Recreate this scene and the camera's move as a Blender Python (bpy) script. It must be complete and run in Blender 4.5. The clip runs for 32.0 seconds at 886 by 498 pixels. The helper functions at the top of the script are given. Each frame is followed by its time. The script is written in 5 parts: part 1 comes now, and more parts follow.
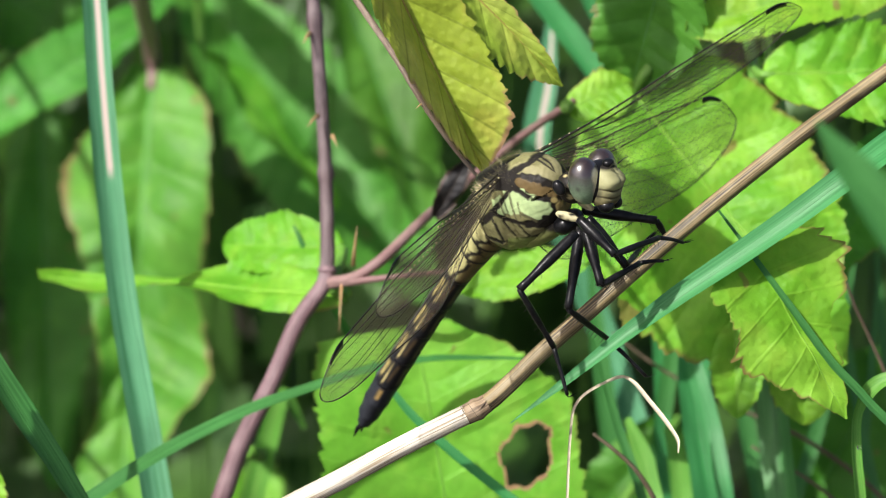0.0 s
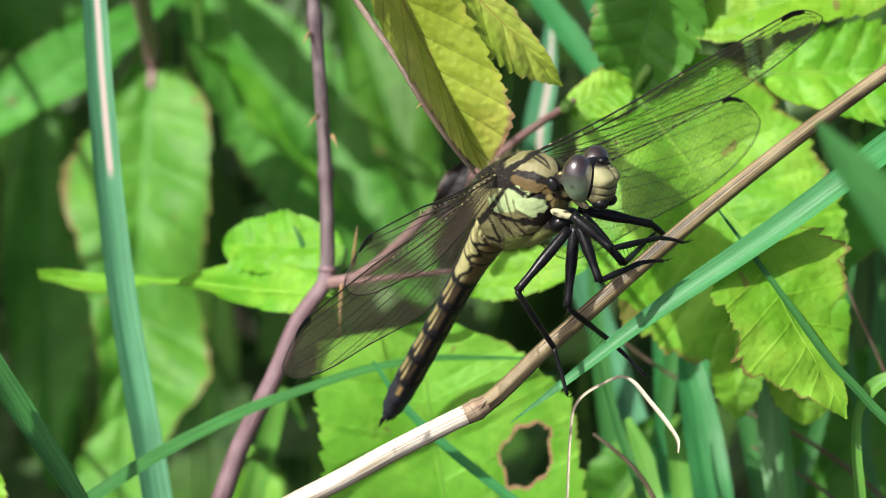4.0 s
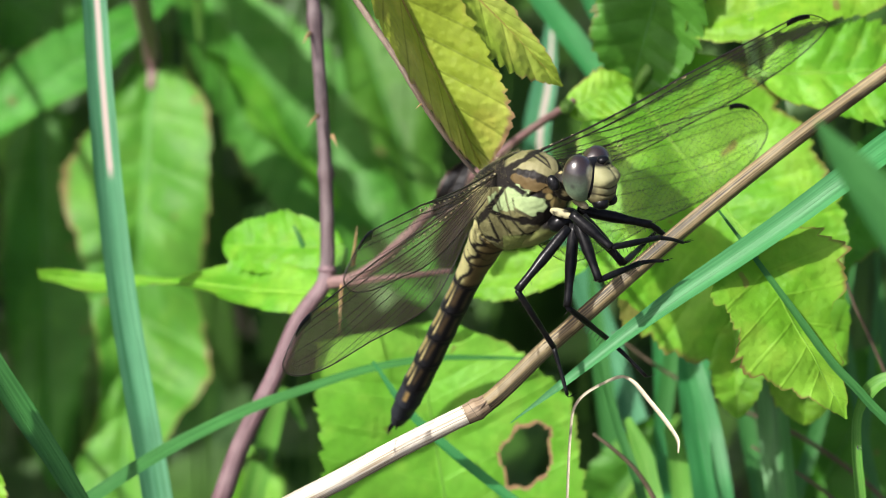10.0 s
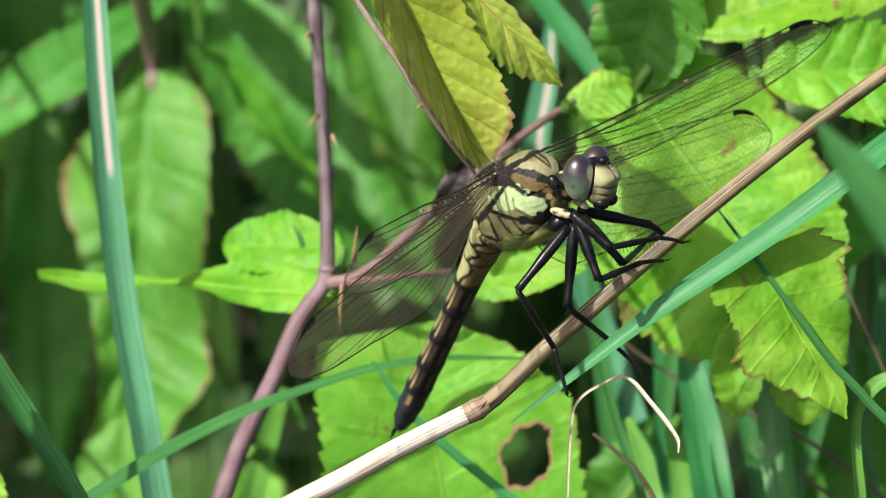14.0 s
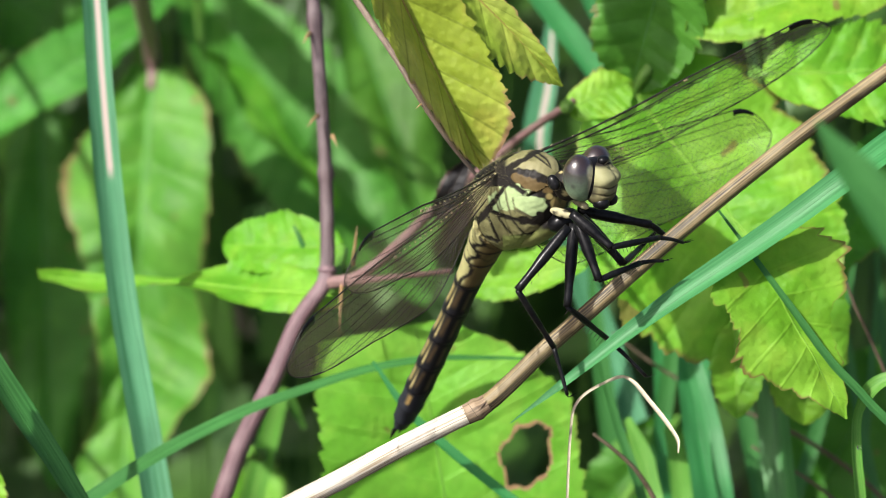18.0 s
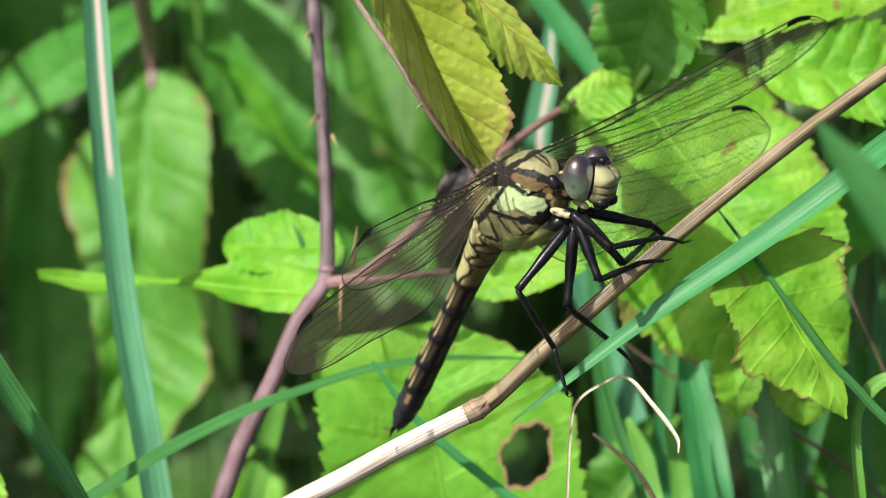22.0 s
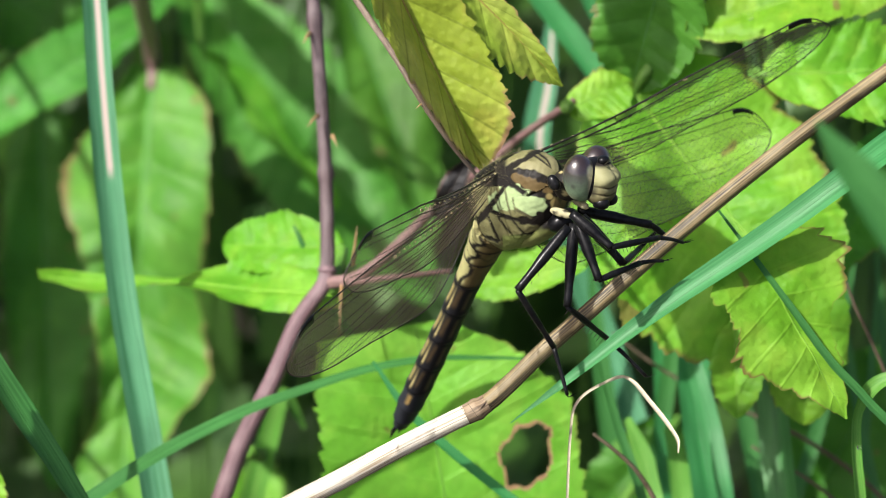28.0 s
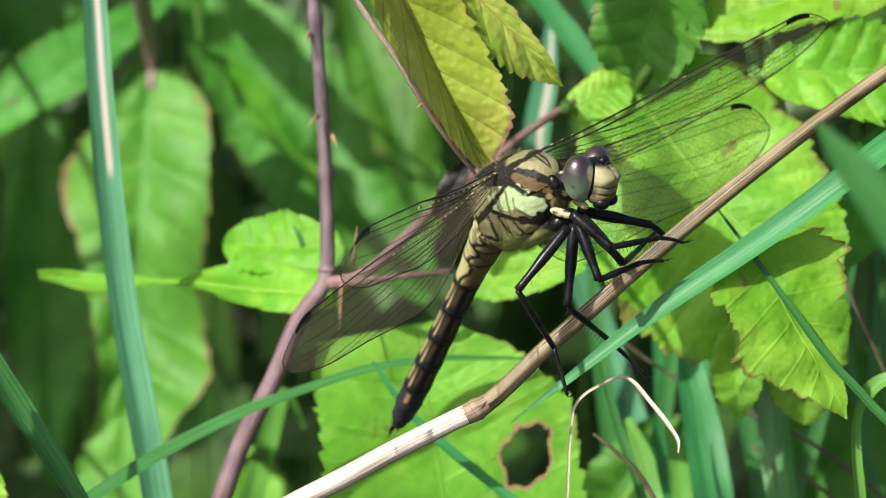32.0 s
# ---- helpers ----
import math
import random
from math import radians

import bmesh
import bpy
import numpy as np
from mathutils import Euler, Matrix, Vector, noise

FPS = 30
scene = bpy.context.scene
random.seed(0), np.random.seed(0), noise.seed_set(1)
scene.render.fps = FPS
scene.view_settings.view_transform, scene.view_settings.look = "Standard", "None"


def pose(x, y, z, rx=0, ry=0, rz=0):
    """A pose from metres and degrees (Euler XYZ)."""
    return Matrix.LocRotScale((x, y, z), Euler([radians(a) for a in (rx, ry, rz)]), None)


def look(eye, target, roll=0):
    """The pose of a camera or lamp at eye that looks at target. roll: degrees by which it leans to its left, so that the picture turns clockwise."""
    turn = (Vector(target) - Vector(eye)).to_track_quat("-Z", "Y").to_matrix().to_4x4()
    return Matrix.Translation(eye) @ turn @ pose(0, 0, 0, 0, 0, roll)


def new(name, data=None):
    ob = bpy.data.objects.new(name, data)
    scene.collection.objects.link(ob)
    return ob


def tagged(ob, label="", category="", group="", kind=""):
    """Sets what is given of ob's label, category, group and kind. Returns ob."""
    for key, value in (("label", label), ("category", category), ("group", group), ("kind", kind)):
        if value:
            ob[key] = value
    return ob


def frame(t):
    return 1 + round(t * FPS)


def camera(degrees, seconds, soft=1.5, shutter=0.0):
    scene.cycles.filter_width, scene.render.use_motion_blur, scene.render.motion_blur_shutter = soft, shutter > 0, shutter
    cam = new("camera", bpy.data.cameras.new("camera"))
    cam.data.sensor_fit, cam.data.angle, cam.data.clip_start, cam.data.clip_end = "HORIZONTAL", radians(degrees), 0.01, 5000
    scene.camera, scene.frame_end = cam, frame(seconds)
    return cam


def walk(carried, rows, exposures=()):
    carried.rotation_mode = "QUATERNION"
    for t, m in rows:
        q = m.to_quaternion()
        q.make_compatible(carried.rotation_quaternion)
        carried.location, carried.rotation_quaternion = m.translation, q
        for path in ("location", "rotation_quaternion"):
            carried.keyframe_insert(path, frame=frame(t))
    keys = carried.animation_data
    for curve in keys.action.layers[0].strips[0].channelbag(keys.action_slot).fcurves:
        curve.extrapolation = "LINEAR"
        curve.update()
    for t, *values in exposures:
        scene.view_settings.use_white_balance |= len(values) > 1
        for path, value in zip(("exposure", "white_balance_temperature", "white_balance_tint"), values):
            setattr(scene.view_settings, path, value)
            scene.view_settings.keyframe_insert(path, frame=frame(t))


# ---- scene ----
TILT = 25.0
FOV = 5.6
PERCH = Vector((0, 0, 0.28))
RIGHT = Vector((1, 0, 0))
UP = Vector((0, math.sin(radians(TILT)), math.cos(radians(TILT))))
AWAY = Vector((0, math.cos(radians(TILT)), -math.sin(radians(TILT))))
EYE = PERCH - AWAY
STEP = 2 * math.tan(radians(FOV / 2)) / 1568
VIEW = Matrix((RIGHT, UP, -AWAY)).transposed()

cam = camera(FOV, 32.0, soft=1.0)
cam.data.dof.use_dof = True
cam.data.dof.focus_distance = 0.99
cam.data.dof.aperture_fstop = 46
STAND = look(EYE, PERCH)
walk(cam, [(0, STAND), (32.0, STAND)])


def spot(x, y, w=0.0):
    """A place in the thicket: x to the right and y down in steps of 1/16 mm across the perch, w millimetres behind it."""
    return EYE + (1 + w / 1000) * (AWAY + RIGHT * (x - 784) * STEP + UP * (441 - y) * STEP)


def aim(x, y, z):
    """A direction: to the right, up the picture, towards the lens."""
    return (VIEW @ Vector((x, y, z))).normalized()


# ---- light ----
SUN_WAY = aim(0.494, -0.50, -0.71)
to_sun = -SUN_WAY
world = bpy.data.worlds.new("sky")
scene.world = world
world.use_nodes = True
sky = world.node_tree.nodes.new("ShaderNodeTexSky")
sky.sky_type = "NISHITA"
sky.sun_disc = False
sky.sun_elevation = math.asin(to_sun.z)
sky.air_density = 0.4
sky.dust_density = 3.5
sky.ozone_density = 0.1
sky.sun_rotation = math.atan2(to_sun.x, to_sun.y)
background = world.node_tree.nodes["Background"]
world.node_tree.links.new(sky.outputs[0], background.inputs[0])
background.inputs[1].default_value = 0.125
sun = new("sun", bpy.data.lights.new("sun", "SUN"))
sun.data.energy = 4.4
sun.data.angle = radians(0.5)
sun.data.color = (1.0, 0.97, 0.92)
sun.matrix_world = look((0, 0, 3), Vector((0, 0, 3)) + SUN_WAY)
scene.view_settings.exposure = 0.56


# ---- materials ----
def material(name):
    m = bpy.data.materials.new(name)
    m.use_nodes = True
    m.node_tree.nodes.clear()
    return m


class Nodes:
    """Short hand for a node tree."""

    def __init__(self, m):
        self.t = m.node_tree

    def add(self, kind, props=None, **ins):
        n = self.t.nodes.new("ShaderNode" + kind)
        for key, value in (props or {}).items():
            setattr(n, key, value)
        for key, value in ins.items():
            key = int(key[1:]) if key[0] == "_" and key[1:].isdigit() else key.replace("_", " ")
            self.put(n.inputs[key], value)
        return n

    def put(self, socket, value):
        if isinstance(value, bpy.types.Node):
            value = value.outputs[0]
        if isinstance(value, bpy.types.NodeSocket):
            self.t.links.new(value, socket)
        elif isinstance(value, tuple) and len(value) == 3 and socket.type == "RGBA":
            socket.default_value = (*value, 1)
        else:
            socket.default_value = value

    def math(self, op, a, b=0.0, c=0.0):
        return self.add("Math", {"operation": op}, _0=a, _1=b, _2=c).outputs[0]

    def ramp(self, value, low, high):
        """0 at low, 1 at high, smooth between."""
        return self.add("MapRange", {"interpolation_type": "SMOOTHSTEP"}, Value=value, From_Min=low, From_Max=high).outputs[0]

    def mix(self, fac, a, b, kind="MIX"):
        n = self.add("Mix", {"data_type": "RGBA", "blend_type": kind})
        self.put(n.inputs[0], fac)
        self.put(n.inputs[6], a)
        self.put(n.inputs[7], b)
        return n.outputs[2]

    def noise(self, scale, detail=3, vector=None):
        n = self.add("TexNoise", Scale=scale, Detail=detail)
        if vector is not None:
            self.put(n.inputs["Vector"], vector)
        return n.outputs[0]

    def place(self):
        return self.add("NewGeometry").outputs["Position"]

    def out(self, shader):
        n = self.add("OutputMaterial")
        self.put(n.inputs[0], shader)


def leaf_material(name, base, light, rim, veins=7, see=0.38, rim_at=0.93, gloss=0.52, blotch=0.75, vein=None, quilt=0.7):
    m = material(name)
    n = Nodes(m)
    uv = n.add("UVMap").outputs[0]
    xyz = n.add("SeparateXYZ", Vector=uv)
    t, s = xyz.outputs[0], n.math("ABSOLUTE", xyz.outputs[1])
    saw = n.math("ABSOLUTE", n.math("SUBTRACT", n.math("FRACT", n.math("ADD", n.math("MULTIPLY", t, float(veins)), 0.5)), 0.5))
    lateral = n.ramp(saw, 0.075, 0.015)
    midrib = n.ramp(s, 0.04, 0.012)
    cell_uv = n.add("Mapping", Vector=uv)
    cell_uv.inputs["Scale"].default_value = (veins * 4.5, 13.0, 1.0)
    net = n.add("TexVoronoi", {"feature": "DISTANCE_TO_EDGE"}, Vector=cell_uv, Scale=1.0)
    fine = n.ramp(net.outputs[0], 0.12, 0.02)
    lines = n.math("MAXIMUM", n.math("MAXIMUM", lateral, midrib), n.math("MULTIPLY", fine, 0.12))
    where = n.place()
    big = n.noise(90.0, 2, where)
    small = n.noise(700.0, 4, where)
    mid = n.noise(300.0, 3, where)
    spread = n.add("ObjectInfo").outputs["Random"]
    col = n.mix(n.math("MULTIPLY", n.ramp(big, 0.35, 0.7), blotch), base, light)
    col = n.mix(n.math("MULTIPLY", n.ramp(mid, 0.48, 0.68), 0.3), col, (light[0] * 1.25, light[1] * 1.02, light[2]))
    col = n.mix(n.math("MULTIPLY", lines, 0.18 if vein is None else 0.5), col, vein or light)
    grain = n.add("HueSaturation", Color=col, Value=n.add("MapRange", Value=small, To_Min=0.68, To_Max=1.3).outputs[0],
                  Hue=n.add("MapRange", Value=spread, To_Min=0.488, To_Max=0.508).outputs[0])
    edge = n.math("ADD", s, n.math("MULTIPLY", n.math("SUBTRACT", big, 0.5), 0.35))
    brown = n.ramp(edge, rim_at, rim_at + 0.09)
    speck = n.ramp(n.noise(260.0, 1, where), 0.735, 0.76)
    col = n.mix(n.math("MULTIPLY", n.math("MAXIMUM", brown, n.math("MULTIPLY", speck, 0.8)), 0.9), grain.outputs[0], rim)
    pads = n.add("TexVoronoi", {"feature": "SMOOTH_F1"}, Vector=where, Scale=1150.0).outputs[0]
    height = n.math("SUBTRACT", n.math("ADD", n.math("MULTIPLY", small, 0.3), n.math("SUBTRACT", n.math("MULTIPLY", mid, 1.3), n.math("MULTIPLY", pads, quilt))), n.math("MULTIPLY", lines, 0.28))
    bump = n.add("Bump", Strength=0.5, Distance=0.0003, Height=height)
    face = n.add("BsdfPrincipled", Base_Color=col, Roughness=gloss, Normal=bump)
    face.inputs["Specular IOR Level"].default_value = 0.33
    glow = n.add("BsdfTranslucent", Color=n.mix(0.5, col, light), Normal=bump)
    n.out(n.add("MixShader", _0=see, _1=face, _2=glow))
    return m


def blade_material(name, base, light, stripe=None, stripe_to=0.0, see=0.3, rough=0.5):
    """Grass: fine parallel veins along the blade, a paler keel."""
    m = material(name)
    n = Nodes(m)
    uv = n.add("UVMap").outputs[0]
    xyz = n.add("SeparateXYZ", Vector=uv)
    stretch = n.add("Mapping", Vector=uv)
    stretch.inputs["Scale"].default_value = (3.0, 5.0, 1.0)
    lines = n.noise(1.6, 3, stretch.outputs[0])
    ribs = n.math("SINE", n.math("MULTIPLY", xyz.outputs[1], 34.0))
    keel = n.ramp(n.math("ABSOLUTE", xyz.outputs[1]), 0.16, 0.04)
    col = n.mix(n.ramp(lines, 0.3, 0.7), base, light)
    col = n.mix(n.math("MULTIPLY", keel, 0.45), col, light)
    mottle = n.noise(160.0, 3, n.place())
    col = n.add("HueSaturation", Color=col, Value=n.add("MapRange", Value=mottle, To_Min=0.7, To_Max=1.3).outputs[0]).outputs[0]
    if stripe:
        band = n.ramp(n.math("ABSOLUTE", n.math("ADD", xyz.outputs[1], 0.3)), 0.26, 0.14)
        col = n.mix(n.math("MULTIPLY", band, n.ramp(xyz.outputs[0], stripe_to, stripe_to - 0.02)), col, stripe)
    bump = n.add("Bump", Strength=0.2, Distance=0.00005, Height=n.math("ADD", n.math("MULTIPLY", ribs, 0.35), lines))
    face = n.add("BsdfPrincipled", Base_Color=col, Roughness=rough, Normal=bump)
    glow = n.add("BsdfTranslucent", Color=col)
    n.out(n.add("MixShader", _0=see, _1=face, _2=glow))
    return m


def bark_material(name, base, light, dark, rough=0.6, scale=1.0, fleck=0.5):
    """Stalks: fibres along the stem (u along it, v round it) and blotches."""
    m = material(name)
    n = Nodes(m)
    uv = n.add("UVMap").outputs[0]
    stretch = n.add("Mapping", Vector=uv)
    stretch.inputs["Scale"].default_value = (1.5 * scale, 25.0, 1.0)
    fibre = n.noise(1.0, 5, stretch.outputs[0])
    blot = n.noise(240.0, 4, n.place())
    col = n.mix(n.ramp(fibre, 0.40, 0.56), dark, base)
    col = n.mix(n.math("MULTIPLY", n.ramp(blot, 0.4, 0.7), fleck), col, light)
    bump = n.add("Bump", Strength=0.7, Distance=0.0002, Height=n.math("ADD", fibre, n.math("MULTIPLY", blot, 0.4)))
    n.out(n.add("BsdfPrincipled", Base_Color=col, Roughness=rough, Normal=bump))
    return m


def pattern_material(name, rough=0.4, grain=900.0, coat=0.0, coat_rough=0.33):
    """Cuticle whose markings are painted on the mesh as the attribute 'marks'."""
    m = material(name)
    n = Nodes(m)
    marks = n.add("VertexColor", {"layer_name": "marks"}).outputs[0]
    small = n.noise(grain, 4, n.add("TexCoord").outputs["Object"])
    col = n.add("HueSaturation", Color=marks, Value=n.add("MapRange", Value=small, To_Min=0.7, To_Max=1.3).outputs[0]).outputs[0]
    bump = n.add("Bump", Strength=0.35, Distance=0.00008, Height=small)
    shell = n.add("BsdfPrincipled", Base_Color=col, Roughness=rough, Normal=bump)
    shell.inputs["Specular IOR Level"].default_value = 0.5 if coat else 0.2
    shell.inputs["Coat Weight"].default_value = coat
    shell.inputs["Coat Roughness"].default_value = coat_rough
    shell.inputs["Coat IOR"].default_value = 1.9
    n.out(shell)
    return m


def plain_material(name, base, light, rough=0.5, grain=500.0, sheen=0.5):
    m = material(name)
    n = Nodes(m)
    small = n.noise(grain, 4, n.add("TexCoord").outputs["Object"])
    col = n.mix(n.ramp(small, 0.35, 0.7), base, light)
    bump = n.add("Bump", Strength=0.3, Distance=0.0001, Height=small)
    shell = n.add("BsdfPrincipled", Base_Color=col, Roughness=rough, Normal=bump)
    shell.inputs["Specular IOR Level"].default_value = sheen
    n.out(shell)
    return m


BROWN = (0.20, 0.10, 0.045)
LIME = leaf_material("lime_leaf", (0.13, 0.375, 0.016), (0.285, 0.56, 0.055), BROWN, 7, rim_at=0.945, quilt=1.1)
FRESH = leaf_material("fresh_leaf", (0.085, 0.33, 0.016), (0.19, 0.50, 0.05), (0.16, 0.16, 0.05), 8, rim_at=0.97)
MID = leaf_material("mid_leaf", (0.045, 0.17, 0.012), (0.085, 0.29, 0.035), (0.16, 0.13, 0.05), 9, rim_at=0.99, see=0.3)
YELLOW = leaf_material("yellowing_leaf", (0.26, 0.37, 0.032), (0.47, 0.53, 0.10), (0.33, 0.17, 0.11), 8, rim_at=0.92, see=0.3, blotch=0.9, vein=(0.10, 0.15, 0.01), gloss=0.6, quilt=1.3)
SOFT = leaf_material("soft_leaf", (0.055, 0.25, 0.02), (0.12, 0.375, 0.05), (0.24, 0.17, 0.07), 9, rim_at=0.93, see=0.34)
BRIGHT = leaf_material("bright_leaf", (0.155, 0.44, 0.03), (0.27, 0.58, 0.075), (0.2, 0.14, 0.05), 8, rim_at=0.965, see=0.38)
WITHERED = plain_material("withered_rim", (0.22, 0.13, 0.06), (0.32, 0.22, 0.10), 0.7, 900.0)
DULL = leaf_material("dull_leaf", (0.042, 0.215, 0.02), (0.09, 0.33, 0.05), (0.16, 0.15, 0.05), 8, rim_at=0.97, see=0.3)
DRIED = leaf_material("dried_leaf", (0.012, 0.012, 0.014), (0.03, 0.026, 0.024), (0.06, 0.04, 0.03), 5, see=0.05, rim_at=0.7)
BLADE = blade_material("grass_bluegreen", (0.03, 0.20, 0.05), (0.062, 0.30, 0.09))
BLADE_PALE = blade_material("grass_striped", (0.05, 0.22, 0.09), (0.125, 0.37, 0.19), (0.62, 0.50, 0.45), 0.33)
BLADE_DARK = blade_material("grass_dark", (0.03, 0.15, 0.028), (0.07, 0.25, 0.06))
BLADE_LIME = blade_material("grass_lime", (0.08, 0.30, 0.03), (0.2, 0.44, 0.08))
STRAW_LOW = bark_material("bleached_straw", (0.84, 0.78, 0.65), (0.90, 0.87, 0.78), (0.34, 0.26, 0.16), 0.4, 1.0, 0.35)
STRAW = bark_material("dry_straw", (0.25, 0.188, 0.088), (0.36, 0.305, 0.175), (0.03, 0.021, 0.012), 0.5, 1.0, 0.3)
STRAW_THIN = blade_material("dry_straw_thin", (0.55, 0.42, 0.25), (0.8, 0.74, 0.6), see=0.2, rough=0.5)
CANE = bark_material("bramble_cane", (0.13, 0.092, 0.095), (0.25, 0.195, 0.20), (0.055, 0.036, 0.042), 0.55, 2.0, 0.6)
CANE_LOW = bark_material("bramble_cane_foot", (0.17, 0.098, 0.108), (0.25, 0.17, 0.18), (0.11, 0.06, 0.07), 0.55, 2.0, 0.6)
CANE_PINK = bark_material("bramble_petiole", (0.22, 0.125, 0.12), (0.34, 0.23, 0.21), (0.13, 0.07, 0.065), 0.5, 2.0, 0.5)
TWIG = bark_material("grey_twig", (0.24, 0.18, 0.14), (0.38, 0.32, 0.26), (0.10, 0.065, 0.05), 0.6, 3.0, 0.6)
PETIOLE = bark_material("green_petiole", (0.10, 0.27, 0.03), (0.17, 0.36, 0.05), (0.08, 0.16, 0.03), 0.5, 2.0, 0.5)
THORN = plain_material("thorn", (0.30, 0.18, 0.08), (0.42, 0.29, 0.14))
CUTICLE = pattern_material("dragonfly_cuticle", 0.55)
BLACK = plain_material("black_cuticle", (0.003, 0.003, 0.004), (0.010, 0.010, 0.011), 0.30, 1500.0, 0.25)
BRISTLE = plain_material("bristle", (0.02, 0.018, 0.015), (0.04, 0.035, 0.03))
VEIN = plain_material("wing_vein", (0.007, 0.006, 0.005), (0.02, 0.016, 0.011), 0.45, 900.0)
COSTA = plain_material("costa_beads", (0.30, 0.26, 0.13), (0.5, 0.45, 0.25), 0.4, 900.0)
EYEMAT = pattern_material("compound_eye", 0.3, 4000.0, 1.0, 0.2)

SOIL = material("soil")
_n = Nodes(SOIL)
_w = _n.place()
_c = _n.mix(_n.ramp(_n.noise(60.0, 6, _w), 0.35, 0.65), (0.018, 0.013, 0.008), (0.06, 0.042, 0.025))
_c = _n.mix(_n.ramp(_n.noise(7.0, 3, _w), 0.5, 0.7), _c, (0.02, 0.035, 0.01))
_n.out(_n.add("BsdfPrincipled", Base_Color=_c, Roughness=0.9, Normal=_n.add("Bump", Distance=0.01, Height=_n.noise(90.0, 6, _w))))

MEMBRANE = material("wing_membrane")
_n = Nodes(MEMBRANE)
_shine = _n.add("BsdfGlossy", Color=(0.85, 0.8, 0.72), Roughness=0.28)
_clear = _n.add("BsdfTransparent", Color=(0.985, 0.98, 0.965))
_haze = _n.add("MixShader", _0=0.5, _1=_n.add("BsdfDiffuse", Color=(0.72, 0.52, 0.38)), _2=_n.add("BsdfTranslucent", Color=(0.72, 0.52, 0.38)))
_film = _n.add("MixShader", _0=0.075, _1=_clear, _2=_haze)
_n.out(_n.add("MixShader", _0=0.045, _1=_film, _2=_shine))

UNDER = material("undergrowth_leaf")
_n = Nodes(UNDER)
_r = _n.add("NewGeometry").outputs["Random Per Island"]
_c = _n.mix(_r, (0.02, 0.08, 0.01), (0.075, 0.19, 0.02))
_c = _n.mix(_n.ramp(_n.noise(150.0, 4, _n.place()), 0.4, 0.7), _c, (0.05, 0.12, 0.02))
_n.out(_n.add("MixShader", _0=0.25, _1=_n.add("BsdfPrincipled", Base_Color=_c, Roughness=0.5), _2=_n.add("BsdfTranslucent", Color=_c)))

DEW = material("dew")
_n = Nodes(DEW)
_n.out(_n.add("BsdfGlass", Roughness=0.02, IOR=1.33))


RIBS = {"soft_leaf": bark_material("soft_midrib", (0.1, 0.34, 0.05), (0.17, 0.42, 0.08), (0.07, 0.25, 0.03), 0.5, 2.0, 0.4),
        "bright_leaf": bark_material("bright_midrib", (0.17, 0.42, 0.04), (0.24, 0.5, 0.07), (0.12, 0.33, 0.03), 0.5, 2.0, 0.4),
        "lime_leaf": bark_material("lime_midrib", (0.20, 0.43, 0.03), (0.28, 0.50, 0.05), (0.14, 0.36, 0.02), 0.5, 2.0, 0.4),
        "fresh_leaf": bark_material("fresh_midrib", (0.15, 0.40, 0.05), (0.22, 0.48, 0.09), (0.1, 0.3, 0.03), 0.5, 2.0, 0.4),
        "dull_leaf": bark_material("dull_midrib", (0.1, 0.32, 0.06), (0.16, 0.4, 0.1), (0.06, 0.22, 0.03), 0.5, 2.0, 0.4),
        "mid_leaf": bark_material("mid_midrib", (0.06, 0.24, 0.04), (0.1, 0.32, 0.07), (0.03, 0.16, 0.02), 0.5, 2.0, 0.4),
        "yellowing_leaf": bark_material("yellow_midrib", (0.34, 0.34, 0.05), (0.42, 0.40, 0.09), (0.28, 0.16, 0.05), 0.5, 2.0, 0.4),
        "dried_leaf": bark_material("dried_midrib", (0.03, 0.025, 0.02), (0.05, 0.04, 0.03), (0.015, 0.012, 0.01), 0.6, 2.0, 0.4)}


# ---- builders ----
def mesh_object(name, bm, mat, parent=None, label="", smooth=True):
    me = bpy.data.meshes.new(name)
    if smooth:
        for f in bm.faces:
            f.smooth = True
    bm.to_mesh(me)
    bm.free()
    for one in (mat if isinstance(mat, (list, tuple)) else [mat]):
        me.materials.append(one)
    ob = new(name, me)
    if parent is not None:
        ob.parent = parent
    if label:
        tagged(ob, label)
    return ob


def part(name, bm, mat, parent, label=""):
    return mesh_object(name, bm, mat, parent, label)


def empty(name, at, label, category, group=""):
    ob = new(name)
    ob.empty_display_size = 0.01
    ob.location = at
    return tagged(ob, label, category, group)


def spline(points, steps):
    """A smooth line through the points (Catmull-Rom)."""
    pts = [Vector(p) for p in points]
    pts = [pts[0] * 2 - pts[1]] + pts + [pts[-1] * 2 - pts[-2]]
    line = []
    for i in range(1, len(pts) - 2):
        a, b, c, d = pts[i - 1:i + 3]
        t1 = max(1e-4, (b - a).length ** 0.5)
        t2 = t1 + max(1e-4, (c - b).length ** 0.5)
        t3 = t2 + max(1e-4, (d - c).length ** 0.5)
        for k in range(steps):
            t = t1 + (t2 - t1) * k / steps
            p = a + (b - a) * (t / t1)
            q = b + (c - b) * ((t - t1) / (t2 - t1))
            r = c + (d - c) * ((t - t2) / (t3 - t2))
            p = p + (q - p) * (t / t2)
            q = q + (r - q) * ((t - t1) / (t3 - t1))
            line.append(p + (q - p) * ((t - t1) / (t2 - t1)))
    line.append(pts[-2].copy())
    return line


def along(values, u):
    """Linear in a list of evenly spread values."""
    u = max(0.0, min(1.0, u)) * (len(values) - 1)
    i = min(int(u), len(values) - 2)
    return values[i] + (values[i + 1] - values[i]) * (u - i)


